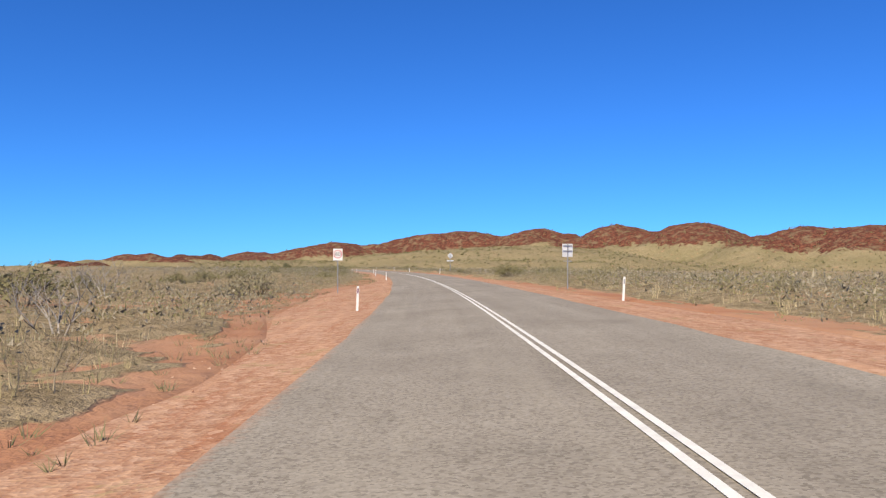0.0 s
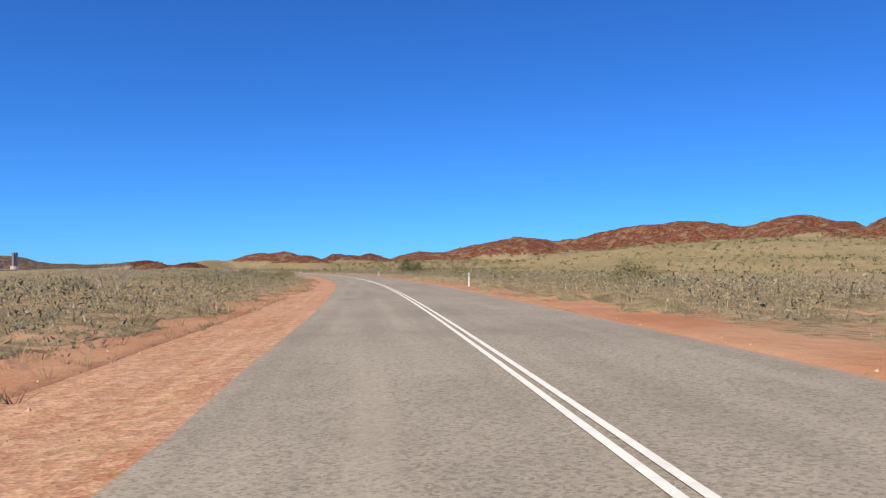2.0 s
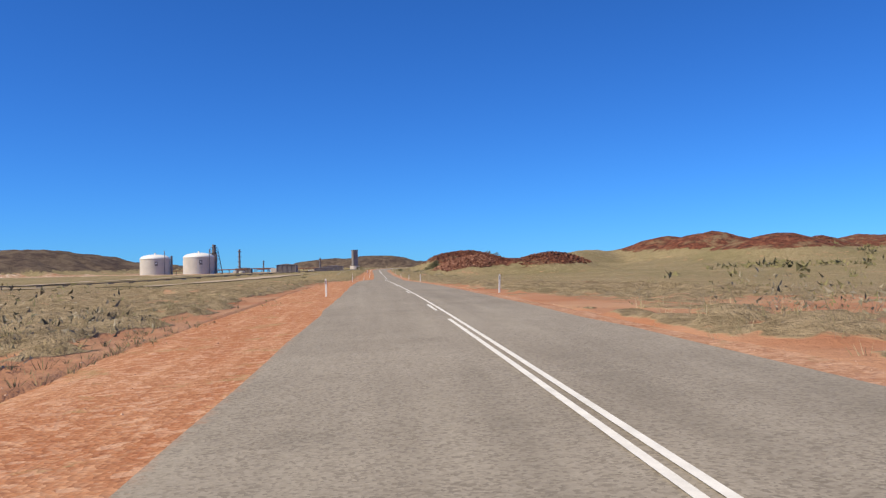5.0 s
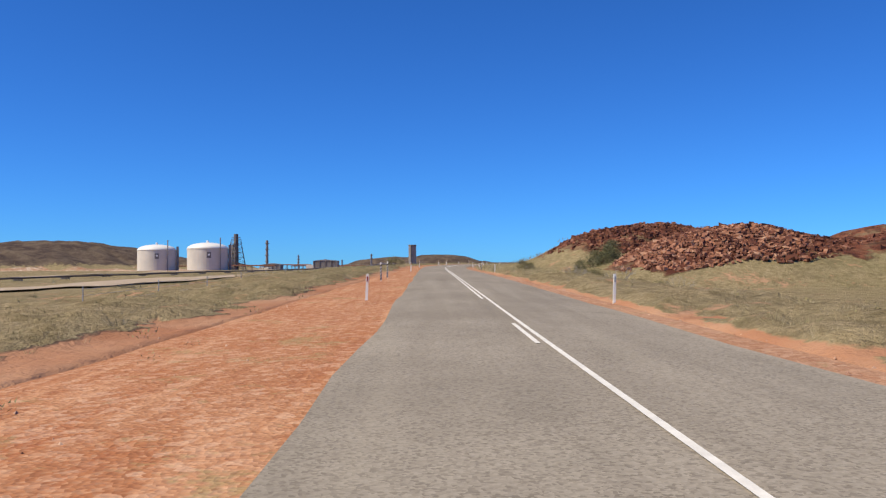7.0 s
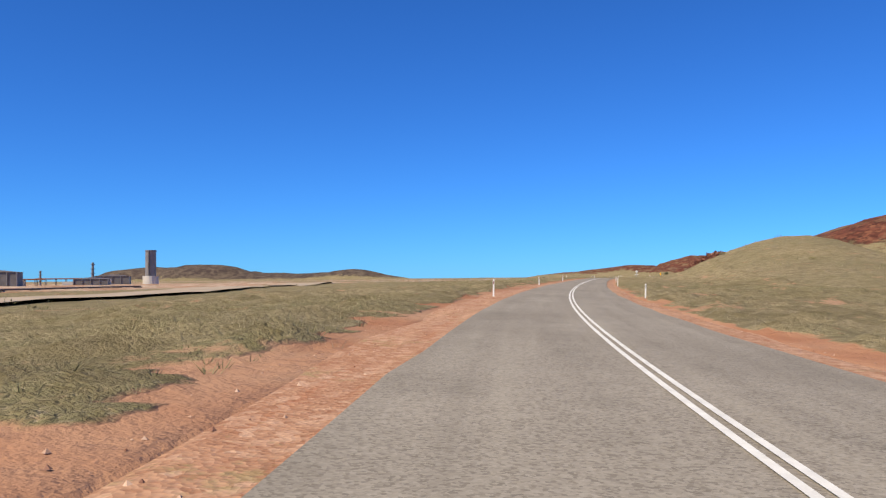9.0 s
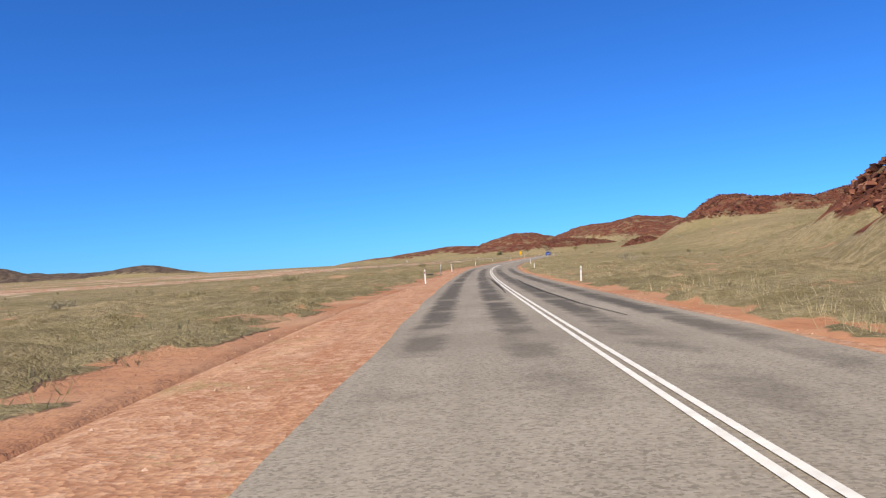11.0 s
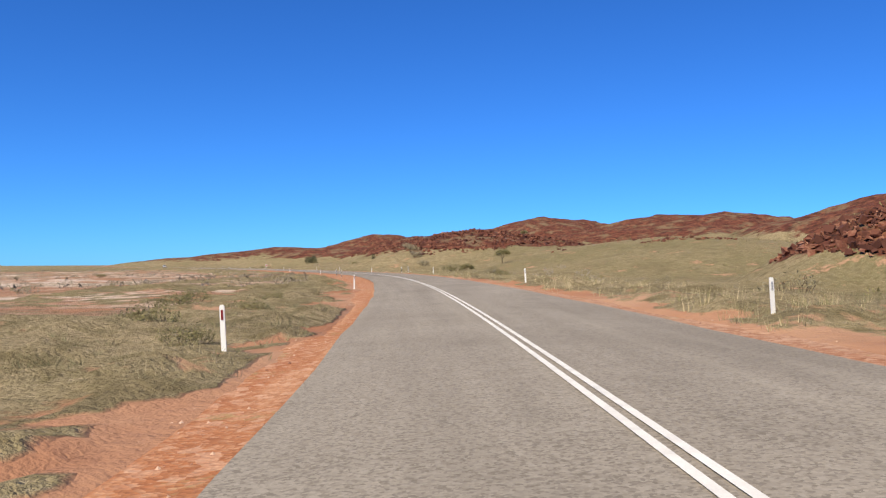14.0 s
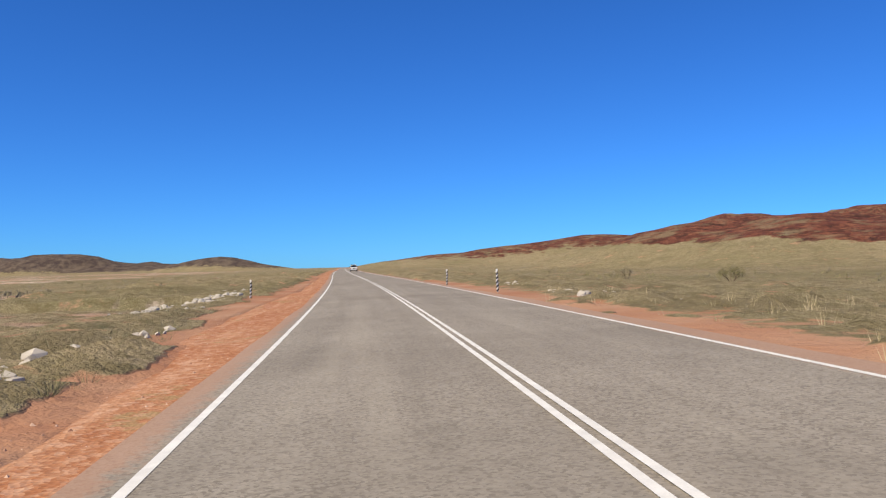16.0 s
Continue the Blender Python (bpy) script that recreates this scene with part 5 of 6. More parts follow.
sow("grass", 6000, 7, 22, 112, 0.50, 0.34, 9, 0.010, M_SPINIFEX, "tall olive grass beyond the gravel", 1.2, -0.9, 0.6, (1290, 1480), (-1,))
sow("grass", 11000, 4.5, 18, 111, 0.55, 0.30, 8, 0.011, M_STRAW, "tall straw-coloured grass on the roadside slopes", 1.3, -0.6, 0.6, (1690, 2640), (1,))
sow("grass", 30000, 4.2, 20, 108, 0.36, 0.42, 8, 0.008, M_GRASS, "dry straw-coloured grass on the roadside slopes", 1.2, -0.7, 0.6, (1690, 2540), (1,))


def verge_weeds(count, seed):
    """Small tufts that grow singly on the bare gravel."""
    g = np.random.default_rng(seed)
    s = g.uniform(60, 2700, count)
    reach = np.interp(s, SHOULDER[0], SHOULDER[1])
    d = -(reach + np.where(s < 1010, -1.0, 0.4) + 4.5 * g.random(count) ** 1.3)
    x, y, _ = along(s, d)
    n = fbm(x, y, 12, 2, seed) > -0.15
    x, y, s, d = x[n], y[n], s[n], d[n]
    k = g.uniform(0.4, 1.2, len(x))
    z, rock, _, salt = ground_at(x, y, True)
    z = z + mounds(x, y, s, d, rock, salt)[1] + 0.07
    tufts("weeds", x, y, z, 0.22 * k, 0.24 * k, 11, 0.008, M_SPINIFEX, "small weeds on the bare gravel", seed)


verge_weeds(13000, 106)


# ---- shrubs and small trees ----
def leaf_material(name, a, b, up=0.5):
    m = Mat(name, 0.65, 0.25)
    col = m.mix(m.random(), a, b)
    col = m.mix(m.ramp(m.random("object"), 0.0, 1.0, 0.0, 0.45), col, (0.20, 0.17, 0.085))
    m.soften(up)
    return m.done(col)


M_LEAF = leaf_material("wattle_leaf", (0.10, 0.095, 0.04), (0.24, 0.215, 0.095))
M_GREYLEAF = leaf_material("grey_green_leaf", (0.17, 0.15, 0.095), (0.34, 0.295, 0.195))
M_DRYLEAF = leaf_material("dry_leaf", (0.20, 0.17, 0.075), (0.33, 0.28, 0.13))
M_DARKLEAF = leaf_material("dark_green_leaf", (0.055, 0.062, 0.03), (0.135, 0.135, 0.065))
# the shade contrast lost to softening is put into the brush's wide leaf tones
M_BRUSH = leaf_material("grey_brush", (0.09, 0.08, 0.055), (0.40, 0.35, 0.27), 1.0)
M_BARK = plain("bark", (0.16, 0.115, 0.08), 0.9, 0.1, size=0.1, wear=0.25)
M_DEADWOOD = plain("bleached_wood", (0.40, 0.36, 0.32), 0.9, 0.1, size=0.1, wear=0.2)


def limbs(bm, rng, start, way, length, radius, depth, ends, spread=0.7, fork=3):
    """Branches that fork; the ends are gathered for leaves."""
    p, d = Vector(start), Vector(way).normalized()
    q = p
    for k in range(2):
        d = (d + Vector((rng.uniform(-1, 1), rng.uniform(-1, 1), rng.uniform(-0.3, 0.5))) * 0.22).normalized()
        q = p + d * length / 2
        stick(bm, p, q, radius * (1 - 0.25 * k), radius * (0.75 - 0.25 * k))
        p = q
    if depth == 0:
        ends.append(q)
        return
    for k in range(fork):
        w = (d + Vector((rng.uniform(-1, 1), rng.uniform(-1, 1), rng.uniform(-0.4, 0.8))) * spread).normalized()
        limbs(bm, rng, q, w, length * rng.uniform(0.6, 0.85), radius * 0.52, depth - 1, ends, spread, fork)


def leaves(rng, ends, per, spread, size, flat_top=0.0):
    bm = bmesh.new()
    for e in ends:
        c = Vector(e)
        for _ in range(per):
            o = Vector((rng.gauss(0, 1), rng.gauss(0, 1), rng.gauss(0, 0.75))) * spread
            p = c + o
            if p.z < 0.04:
                p.z = 0.04 + rng.uniform(0, 0.1)
            s = size * rng.uniform(0.6, 1.4)
            u = Vector((rng.uniform(-1, 1), rng.uniform(-1, 1), rng.uniform(-0.6, 1))).normalized() * s
            v = Vector((rng.uniform(-1, 1), rng.uniform(-1, 1), rng.uniform(-1, 1))).normalized() * s * 0.42
            bm.faces.new([bm.verts.new(q) for q in (p - u, p + v, p + u, p - v)])
    return bm


def shrub(name, seed, height, stems, depth, per, spread, leaf, leaf_mat, wood_mat, label, category, lean=0.8, fill=0):
    rng = random.Random(seed)
    plant = empty(name)
    bm, ends = bmesh.new(), []
    for k in range(stems):
        a = 2 * math.pi * (k + rng.uniform(-0.3, 0.3)) / stems
        way = (math.cos(a) * lean, math.sin(a) * lean, rng.uniform(0.7, 1.2))
        limbs(bm, rng, (0.04 * math.cos(a), 0.04 * math.sin(a), -0.15), way, height * 0.42, height * 0.018 + 0.008, depth, ends)
    part("stem", bm, wood_mat, plant)
    for _ in range(fill):  # twigs all through the crown, down to the ground
        a, r, h = rng.uniform(0, 2 * math.pi), math.sqrt(rng.random()), rng.random()
        r = r * (0.62 + 0.25 * math.sin(3 * a + seed)) * math.sqrt(1.02 - h * h)
        ends.append(Vector((math.cos(a) * r, math.sin(a) * r, 0.12 + 0.95 * h)) * height)
    if per:
        part("foliage", leaves(rng, ends, per, spread, leaf), leaf_mat, plant)
    tagged(plant, label, category, category + "s beside the road")
    return plant


def tree(name, seed, height, label):
    rng = random.Random(seed)
    plant = empty(name)
    bm, ends = bmesh.new(), []
    stick(bm, (0, 0, -0.3), (0.05, 0.03, height * 0.3), 0.11, 0.08, 7)
    for k in range(4):
        a = k * 1.6 + rng.uniform(-0.3, 0.3)
        limbs(bm, rng, (0.05, 0.03, height * 0.29), (math.cos(a) * 0.8, math.sin(a) * 0.8, 1), height * 0.27, 0.055, 2, ends, 0.75)
    part("trunk", bm, M_BARK, plant)
    part("crown", leaves(rng, ends, 130, height * 0.085, height * 0.028), M_LEAF, plant)
    tagged(plant, label, "tree", "small trees")
    return plant


GREEN = [shrub("shrub", 11, 1.3, 6, 2, 26, 0.17, 0.055, M_LEAF, M_BARK, "leafy green wattle shrub on red earth", "shrub"),
         shrub("shrub", 12, 1.0, 7, 2, 20, 0.15, 0.05, M_GREYLEAF, M_BARK, "grey-green bushy shrub in dry grass", "shrub"),
         shrub("shrub", 13, 0.8, 7, 2, 17, 0.12, 0.045, M_DRYLEAF, M_BARK, "half-dry yellowish shrub in dry grass", "shrub"),
         shrub("shrub", 14, 1.5, 5, 2, 9, 0.17, 0.06, M_GREYLEAF, M_BARK, "open grey-green shrub with thin branches", "shrub")]
BUSH = shrub("bush", 15, 1.3, 7, 1, 40, 0.13, 0.042, M_DARKLEAF, M_BARK, "dense rounded dark green bush", "bush", 0.6, 70)
OLIVE = shrub("bush", 16, 1.0, 6, 1, 34, 0.10, 0.034, M_LEAF, M_BARK, "rounded olive bush in dry grass", "bush", 0.6, 70)
DEAD = [shrub("dead_shrub", 21, 1.2, 5, 3, 0, 0, 0, None, M_DEADWOOD, "dead shrub of bleached grey branches", "dead shrub", 1.1),
        shrub("dead_shrub", 22, 1.7, 4, 3, 0, 0, 0, None, M_DEADWOOD, "dead shrub of bleached grey branches", "dead shrub", 0.7)]
TREE = tree("small_tree", 32, 3.2, "small leafy tree with a dense green crown")
USED = set()


def plant_at(proto, x, y, size, turn):
    m = pose(x * SCALE, y * SCALE, (ground_z(x, y) - 0.05) * SCALE, 0, 0, turn) @ Matrix.Scale(size, 4)
    if proto.name not in USED:
        USED.add(proto.name)
        proto.matrix_basis = m
    else:
        made = copy_thing(proto, Matrix())
        made.matrix_basis = m


def plant_beside(proto, s, d, size=1.0, turn=None):
    x, y, _ = along([s], [d])
    plant_at(proto, x[0], y[0], size, (s * 37.0) % 360 if turn is None else turn)


# plants that stand out along the drive
plant_beside(GREEN[0], 305, -9.2, 1.7)
plant_beside(GREEN[0], 307, -11.4, 1.9)
plant_beside(GREEN[0], 311, -12.5, 1.7)
plant_beside(DEAD[1], 309, -13.5, 1.6)
plant_beside(DEAD[0], 203, -14, 1.4)
plant_beside(DEAD[1], 207, -12, 1.2)
plant_beside(GREEN[0], 569, 26.9, 2.2)
for q in ((702, 23.5, 3.1), (705, 27, 2.6)):
    plant_beside(BUSH, *q)
for q in ((700, -15, 1.7), (707, -18, 1.9), (716, -16, 1.5), (722, -21, 1.8), (690, -13, 1.3)):
    plant_beside(DEAD[1], *q)
plant_beside(GREEN[0], 704, -17, 1.8)
plant_beside(OLIVE, 1318.5, 7.6, 1.35)
plant_beside(OLIVE, 1319.5, 8.5, 1.2)
for q in ((1362, 22.5, 2.3), (1361, 25, 2.5), (1366, 21, 1.9), (1369, 25.5, 2.4), (1358, 24, 2.2)):
    plant_beside(BUSH, *q)
for q in ((1350, 17.5, 1.4), (1355, 19.5, 1.5)):
    plant_beside(GREEN[1], *q)
for q in ((1420, 52, 1.6), (1432, 60, 1.4), (1412, 56, 1.5)):
    plant_beside(GREEN[0], *q)
for q in ((1412, 12, 0.9), (1421, 14, 1.1), (1428, 17, 0.9), (1436, 15, 1.0), (1446, 20, 1.0)):
    plant_beside(GREEN[3], *q)
plant_beside(GREEN[0], 1396, -11.3, 1.7)
plant_beside(GREEN[0], 2386, 23, 2.2)
plant_beside(TREE, 2382, 25, 0.9)
plant_beside(GREEN[1], 2360, 21, 1.7)
plant_beside(GREEN[1], 2358, 24, 2.0)
plant_beside(GREEN[3], 2363, 26, 1.6)
for q in ((2462, 33, 2.4), (2470, 34, 2.6), (2452, 31, 2.2), (2440, 30, 2.0)):
    plant_beside(GREEN[1], *q)
for q in ((2579, 27, 2.2), (2577.5, 28.8, 2.5), (2581.5, 29.5, 2.0)):
    plant_beside(BUSH, *q)
plant_beside(BUSH, 2562, 51, 1.5)
plant_beside(TREE, 2415, 44, 1.2)
plant_beside(GREEN[0], 560 + 125, 33, 2.0)
for q in ((2226, -6.2, 0.5), (2231, -8.5, 0.7), (2236, -6.8, 0.6), (2240, -10, 0.8), (2247, -7.5, 0.5), (2252, -12, 0.7), (2222, -10.5, 0.6)):
    plant_beside(GREEN[0], *q)
for q in ((1690, 7.5, 0.8), (1720, 8.0, 0.7), (1764, 8.3, 1.0), (1990, 14, 1.2)):
    plant_beside(GREEN[2], *q)
plant_at(TREE, -747.0, 2220.0, 0.8, 40)
rng = random.Random(7)
for s0, s1, lo, hi, count in ((75, 420, -26, -8.5, 40), (420, 740, -26, -8.5, 26), (75, 420, 9, 30, 24), (420, 760, 9, 30, 20), (760, 1010, -30, -9, 14),
                              (760, 1010, 8.5, 34, 16), (1270, 1450, 8, 28, 18), (1300, 1450, -30, -11, 6), (1650, 2300, -50, -11, 16),
                              (1650, 2300, 9, 60, 20), (2300, 2700, 9, 45, 24), (2300, 2700, -50, -14, 12)):
    for _ in range(count):
        pick = rng.choices(GREEN + DEAD, (3, 3, 3, 2, 2.2, 1.6))[0]
        plant_beside(pick, rng.uniform(s0, s1), lo + (hi - lo) * rng.random(), rng.uniform(0.7, 1.25) * (1.3 if s1 < 1000 else 1.0), rng.uniform(0, 360))


# ---- far scrub ----
def bushes(x, y, z, g, k, tall, leaf, material, label, wide=0.11):
    """Low bushes, each a clump of leaf faces, as one mesh."""
    size = tall * g.uniform(0.35, 1.0, len(x))[:, None]
    th = g.uniform(0, 2 * np.pi, (len(x), k))
    r = g.uniform(0.0, 0.85, (len(x), k)) ** 0.7 * size
    up = g.uniform(0.02, 0.8, (len(x), k)) * size * np.sqrt(np.clip(1.05 - (r / size) ** 2, 0, 1))
    c = np.stack([x[:, None] + np.cos(th) * r, y[:, None] + np.sin(th) * r, z[:, None] + up], -1)
    way = np.stack([np.cos(th) * 0.5, np.sin(th) * 0.5, 0.6 + 0 * th], -1) + g.normal(0, 0.55, (len(x), k, 3))
    side = g.normal(0, 1, (len(x), k, 3))
    long, half = size[:, :, None] * leaf * 2.0, size[:, :, None] * leaf * wide
    v = np.stack([c - side * half, c + side * half, c + way * long], 2).reshape(-1, 3)
    tagged(mesh("scrub", v, np.arange(len(v)).reshape(-1, 3), material), label, "scrub", kind="stuff")


def far_scrub(count, seed, lo, hi, k, tall, leaf, material, label, s1=2900, s0=40, wide=0.11, salty=0.3):
    """Low bushes scattered along the road, over plain and slopes."""
    x, y, s, d, g = scatter(count, lo, hi, seed, power=1.5, s0=s0, s1=s1)
    z, rock, bare, salt = ground_at(x, y, True)
    n = fbm(x, y, 60, 3, 41)
    keep = (n > np.where(s < 1010, -0.7, -0.2)) & ((salt < salty) if salty < 1 else (salt > 0.25)) & (rock < 0.75) & (np.abs(beside(x, y)[1]) > lo * 0.9)
    z = z + np.where(np.abs(d) < 26, 0.8 * mounds(x, y, s, d, rock, salt)[1] + 0.03, 0)
    x, y, z = x[keep], y[keep], z[keep]
    bushes(x, y, z, g, k, tall, leaf, material, label, wide)


far_scrub(9000, 51, 28, 420, 20, 1.1, 0.115, M_LEAF, "low dark scrub scattered over plain and slopes", wide=0.45)
far_scrub(4500, 52, 8.0, 26, 84, 1.6, 0.036, M_BRUSH, "low grey-brown scrub among the grass", 1010, wide=0.36)
far_scrub(2700, 54, 9.5, 30, 80, 2.0, 0.036, M_LEAF, "waist-high olive scrub beyond the verge", 1010, wide=0.42)
far_scrub(4600, 60, 20, 80, 40, 1.7, 0.058, M_BRUSH, "waist-high grey-brown scrub on the plain", 1010, wide=0.40)
far_scrub(2600, 61, 22, 80, 40, 1.5, 0.058, M_GREYLEAF, "waist-high grey-green scrub on the plain", 1010, wide=0.42)
far_scrub(3400, 53, 6, 60, 22, 0.5, 0.085, M_DRYLEAF, "low half-dry scrub among the grass", wide=0.4)
far_scrub(3400, 55, 6, 60, 22, 0.45, 0.085, M_LEAF, "low dark herbs among the grass", wide=0.4)
far_scrub(6000, 59, 8, 110, 22, 0.85, 0.16, M_TWIG, "low brown saltbush dotted over bare earth", 2760, 2150, 0.38, 2.0)


def slope_scrub(count, x0, x1, y0, y1, seed, tall=2.6, wide=0.6):
    g = np.random.default_rng(seed)
    x, y = g.uniform(x0, x1, count), g.uniform(y0, y1, count)
    z, rock, _, _ = ground_at(x, y, True)
    keep = (fbm(x, y, 80, 3, seed) > -0.25) & (np.abs(beside(x, y)[1]) > 60)
    bushes(x[keep], y[keep], z[keep], g, 10, tall, 0.34 if tall > 2 else 0.2, M_LEAF, "dark bushes dotted over the far slopes", wide)


slope_scrub(6500, -420, 620, 1050, 1950, 56)
slope_scrub(2200, -720, -480, 1850, 2700, 57, 1.3, 0.3)


# ---- boulders on the outcrops ----
def rock_material(name, dark, light, worn):
    m = Mat(name, 0.9, 0.15)
    r, n = m.random(), m.noise(0.9, 5)
    col = m.mix(r, dark, light)
    col = m.mix(m.ramp(m.math("ADD", n, m.math("MULTIPLY", r, 0.3)), 0.72, 0.9), col, worn)
    return m.done(col, m.noise(0.25, 5), 0.06, 0.8)


M_BOULDER = rock_material("red_boulder", (0.082, 0.034, 0.026), (0.20, 0.078, 0.05), (0.33, 0.175, 0.115))
M_FRESHROCK = rock_material("fresh_orange_rock", (0.22, 0.095, 0.06), (0.38, 0.19, 0.125), (0.46, 0.28, 0.19))
M_CREEKROCK = plain("pale_creek_stone", (0.58, 0.52, 0.44), 0.9, 0.15, size=0.4, wear=0.15)


def cobbles(name, x, y, z, size, material, label, seed):
    """Rounded stones as one mesh: eight corners and six bulging sides each."""
    g = np.random.default_rng(seed)
    n = len(x)
    cube = np.array([[i, j, k] for i in (-1, 1) for j in (-1, 1) for k in (-1, 1)], float) * 0.62
    faces = ((0, 1, 3, 2), (4, 6, 7, 5), (0, 4, 5, 1), (2, 3, 7, 6), (0, 2, 6, 4), (1, 5, 7, 3))
    shape = np.concatenate([cube, [cube[list(q)].mean(0) / 0.62 for q in faces]])
    v = shape[None] * g.uniform(0.8, 1.1, (n, 14, 1)) + g.normal(0, 0.07, (n, 14, 3))
    v *= (size[:, None] * g.uniform(0.65, 1.3, (n, 3)))[:, None, :] * np.array([1, 1, 0.75])
    a = g.uniform(0, 2 * np.pi, n)
    ca, sa = np.cos(a)[:, None], np.sin(a)[:, None]
    v = np.stack([v[..., 0] * ca - v[..., 1] * sa + x[:, None], v[..., 0] * sa + v[..., 1] * ca + y[:, None], v[..., 2] + z[:, None]], -1)
    tris = np.array([(q[m], q[(m + 1) % 4], 8 + c) for c, q in enumerate(faces) for m in range(4)])
    ob = mesh(name, v.reshape(-1, 3), (np.arange(n)[:, None, None] * 14 + tris).reshape(-1, 3), material)
    return tagged(ob, label, "rocks", kind="stuff")


def boulders(name, x, y, z, size, material, label, seed):
    """Angular blocks as one mesh: eight jittered corners each."""
    g = np.random.default_rng(seed)
    n = len(x)
    cube = np.array([[i, j, k] for i in (-1, 1) for j in (-1, 1) for k in (-1, 1)], float)
    v = cube[None] * g.uniform(0.5, 1.05, (n, 8, 1)) + g.normal(0, 0.2, (n, 8, 3))
    v *= (size[:, None] * g.uniform(0.6, 1.2, (n, 3)))[:, None, :] * np.array([1, 1, 0.7])
    a, b = g.uniform(0, 2 * np.pi, n), g.normal(0, 0.45, n)
    ca, sa, cb, sb = np.cos(a)[:, None], np.sin(a)[:, None], np.cos(b)[:, None], np.sin(b)[:, None]
    px, py, pz = v[..., 0], v[..., 1] * cb - v[..., 2] * sb, v[..., 1] * sb + v[..., 2] * cb
    v = np.stack([px * ca - py * sa + x[:, None], px * sa + py * ca + y[:, None], pz + z[:, None]], -1)
    f = np.array([[0, 1, 3, 2], [4, 6, 7, 5], [0, 4, 5, 1], [2, 3, 7, 6], [0, 2, 6, 4], [1, 5, 7, 3]])
    faces = (np.arange(n)[:, None, None] * 8 + f).reshape(-1, 4)
    return tagged(mesh(name, v.reshape(-1, 3), faces, material), label, "rocks", kind="stuff")


def outcrop(x, y, rx, ry, count, lo, hi, seed, level=0.3, material=M_BOULDER, label="angular red boulders piled on the outcrop"):
    g = np.random.default_rng(seed)
    px, py = x + g.uniform(-rx, rx, count), y + g.uniform(-ry, ry, count)
    z, rock, _, _ = ground_at(px, py, True)
    keep = (rock + 0.3 * fbm(px, py, 9, 3, seed) > level) & (rock > 0.15) & (np.abs(beside(px, py)[1]) > 13)
    px, py, z = px[keep], py[keep], z[keep]
    size = lo + (hi - lo) * g.random(len(px)) ** 2.5
    boulders("boulders", px, py, z + size * 0.15, size, material, label, seed)


outcrop(-556, 1190, 40, 42, 15000, 0.12, 0.55, 61, 0.40)
outcrop(-518, 1150, 24, 28, 6500, 0.10, 0.40, 67, 0.36)
outcrop(-521, 1137, 14, 13, 2800, 0.15, 0.5, 70, 0.3, M_FRESHROCK, "broken orange rocks on the side of the knoll")
outcrop(-493, 1170, 32, 36, 5000, 0.2, 0.6, 69, 0.42)
outcrop(-672, 1556, 18, 20, 2600, 0.25, 0.7, 62, 0.35)
outcrop(-664, 1609, 17, 20, 1800, 0.25, 0.7, 68, 0.35)
outcrop(-699, 2047, 26, 34, 4000, 0.2, 0.6, 66, 0.35)
outcrop(-765, 2275, 70, 130, 18000, 0.2, 0.66, 63, 0.36)
outcrop(-640, 2017, 80, 95, 9000, 0.3, 0.85, 65, 0.5)


# ---- loose stones on the gravel ----
def pebbles(count, seed):
    g = np.random.default_rng(seed)
    s = g.uniform(60, 2700, count)
    side = g.choice([-1, 1], count, p=[0.65, 0.35])
    reach = np.where(side < 0, np.interp(s, *SHOULDER), np.interp(s, *VERGE))
    d = side * (3.4 + (reach - 3.2) * g.random(count))
    x, y, _ = along(s, d)
    z = ground_at(x, y) + 0.055
    size = (0.012 + 0.022 * g.random(count) ** 3)[:, None]
    a = g.uniform(0, 6.28, count)[:, None] + np.array([0, 1.4, 3.2, 4.6])
    ring = np.stack([x[:, None] + np.cos(a) * size * 1.2, y[:, None] + np.sin(a) * size, np.broadcast_to(z[:, None], a.shape)], -1)
    top = np.stack([x + g.normal(0, 0.3, count) * size[:, 0], y, z + size[:, 0] * g.uniform(0.7, 1.3, count)], -1)[:, None]
    f = np.array([[0, 1, 4], [1, 2, 4], [2, 3, 4], [3, 0, 4]])
    faces = (np.arange(count)[:, None, None] * 5 + f).reshape(-1, 3)
    tagged(mesh("pebbles", np.concatenate([ring, top], 1).reshape(-1, 3), faces, M_PEBBLE), "loose red-brown stones on the gravel shoulder", "rocks", kind="stuff")


def pebble_material():
    m = Mat("pebble", 0.95, 0.08)
    return m.done(m.mix(m.random(), (0.20, 0.09, 0.06), (0.60, 0.42, 0.31)))


M_PEBBLE = pebble_material()
pebbles(24000, 81)


# ---- the creek bed by the last bend ----
def creek_stones(s0, s1, d0, d1, count, seed, lo, hi):
    g = np.random.default_rng(seed)
    s, d = g.uniform(s0, s1, count), g.uniform(d0, d1, count)
    x, y, _ = along(s, d)
    z = ground_at(x, y)
    cobbles("creek_stones", x, y, z + 0.12, lo + (hi - lo) * g.random(count) ** 2.5, M_CREEKROCK, "pale tumbled stones in a creek bed", seed)


creek_stones(2548, 2580, -9.4, -6.9, 380, 71, 0.05, 0.20)
creek_stones(2604, 2624, -10.5, -6.6, 420, 74, 0.06, 0.26)
creek_stones(2634, 2666, -11.5, -8.6, 380, 75, 0.06, 0.28)
creek_stones(2575, 2604, -16, -10, 120, 76, 0.05, 0.18)
creek_stones(2626, 2638, 6.6, 9.6, 90, 72, 0.06, 0.28)
creek_stones(2652, 2676, 8, 12, 90, 77, 0.06, 0.26)
creek_stones(2332, 2343, 5.5, 8.2, 130, 73, 0.08, 0.42)


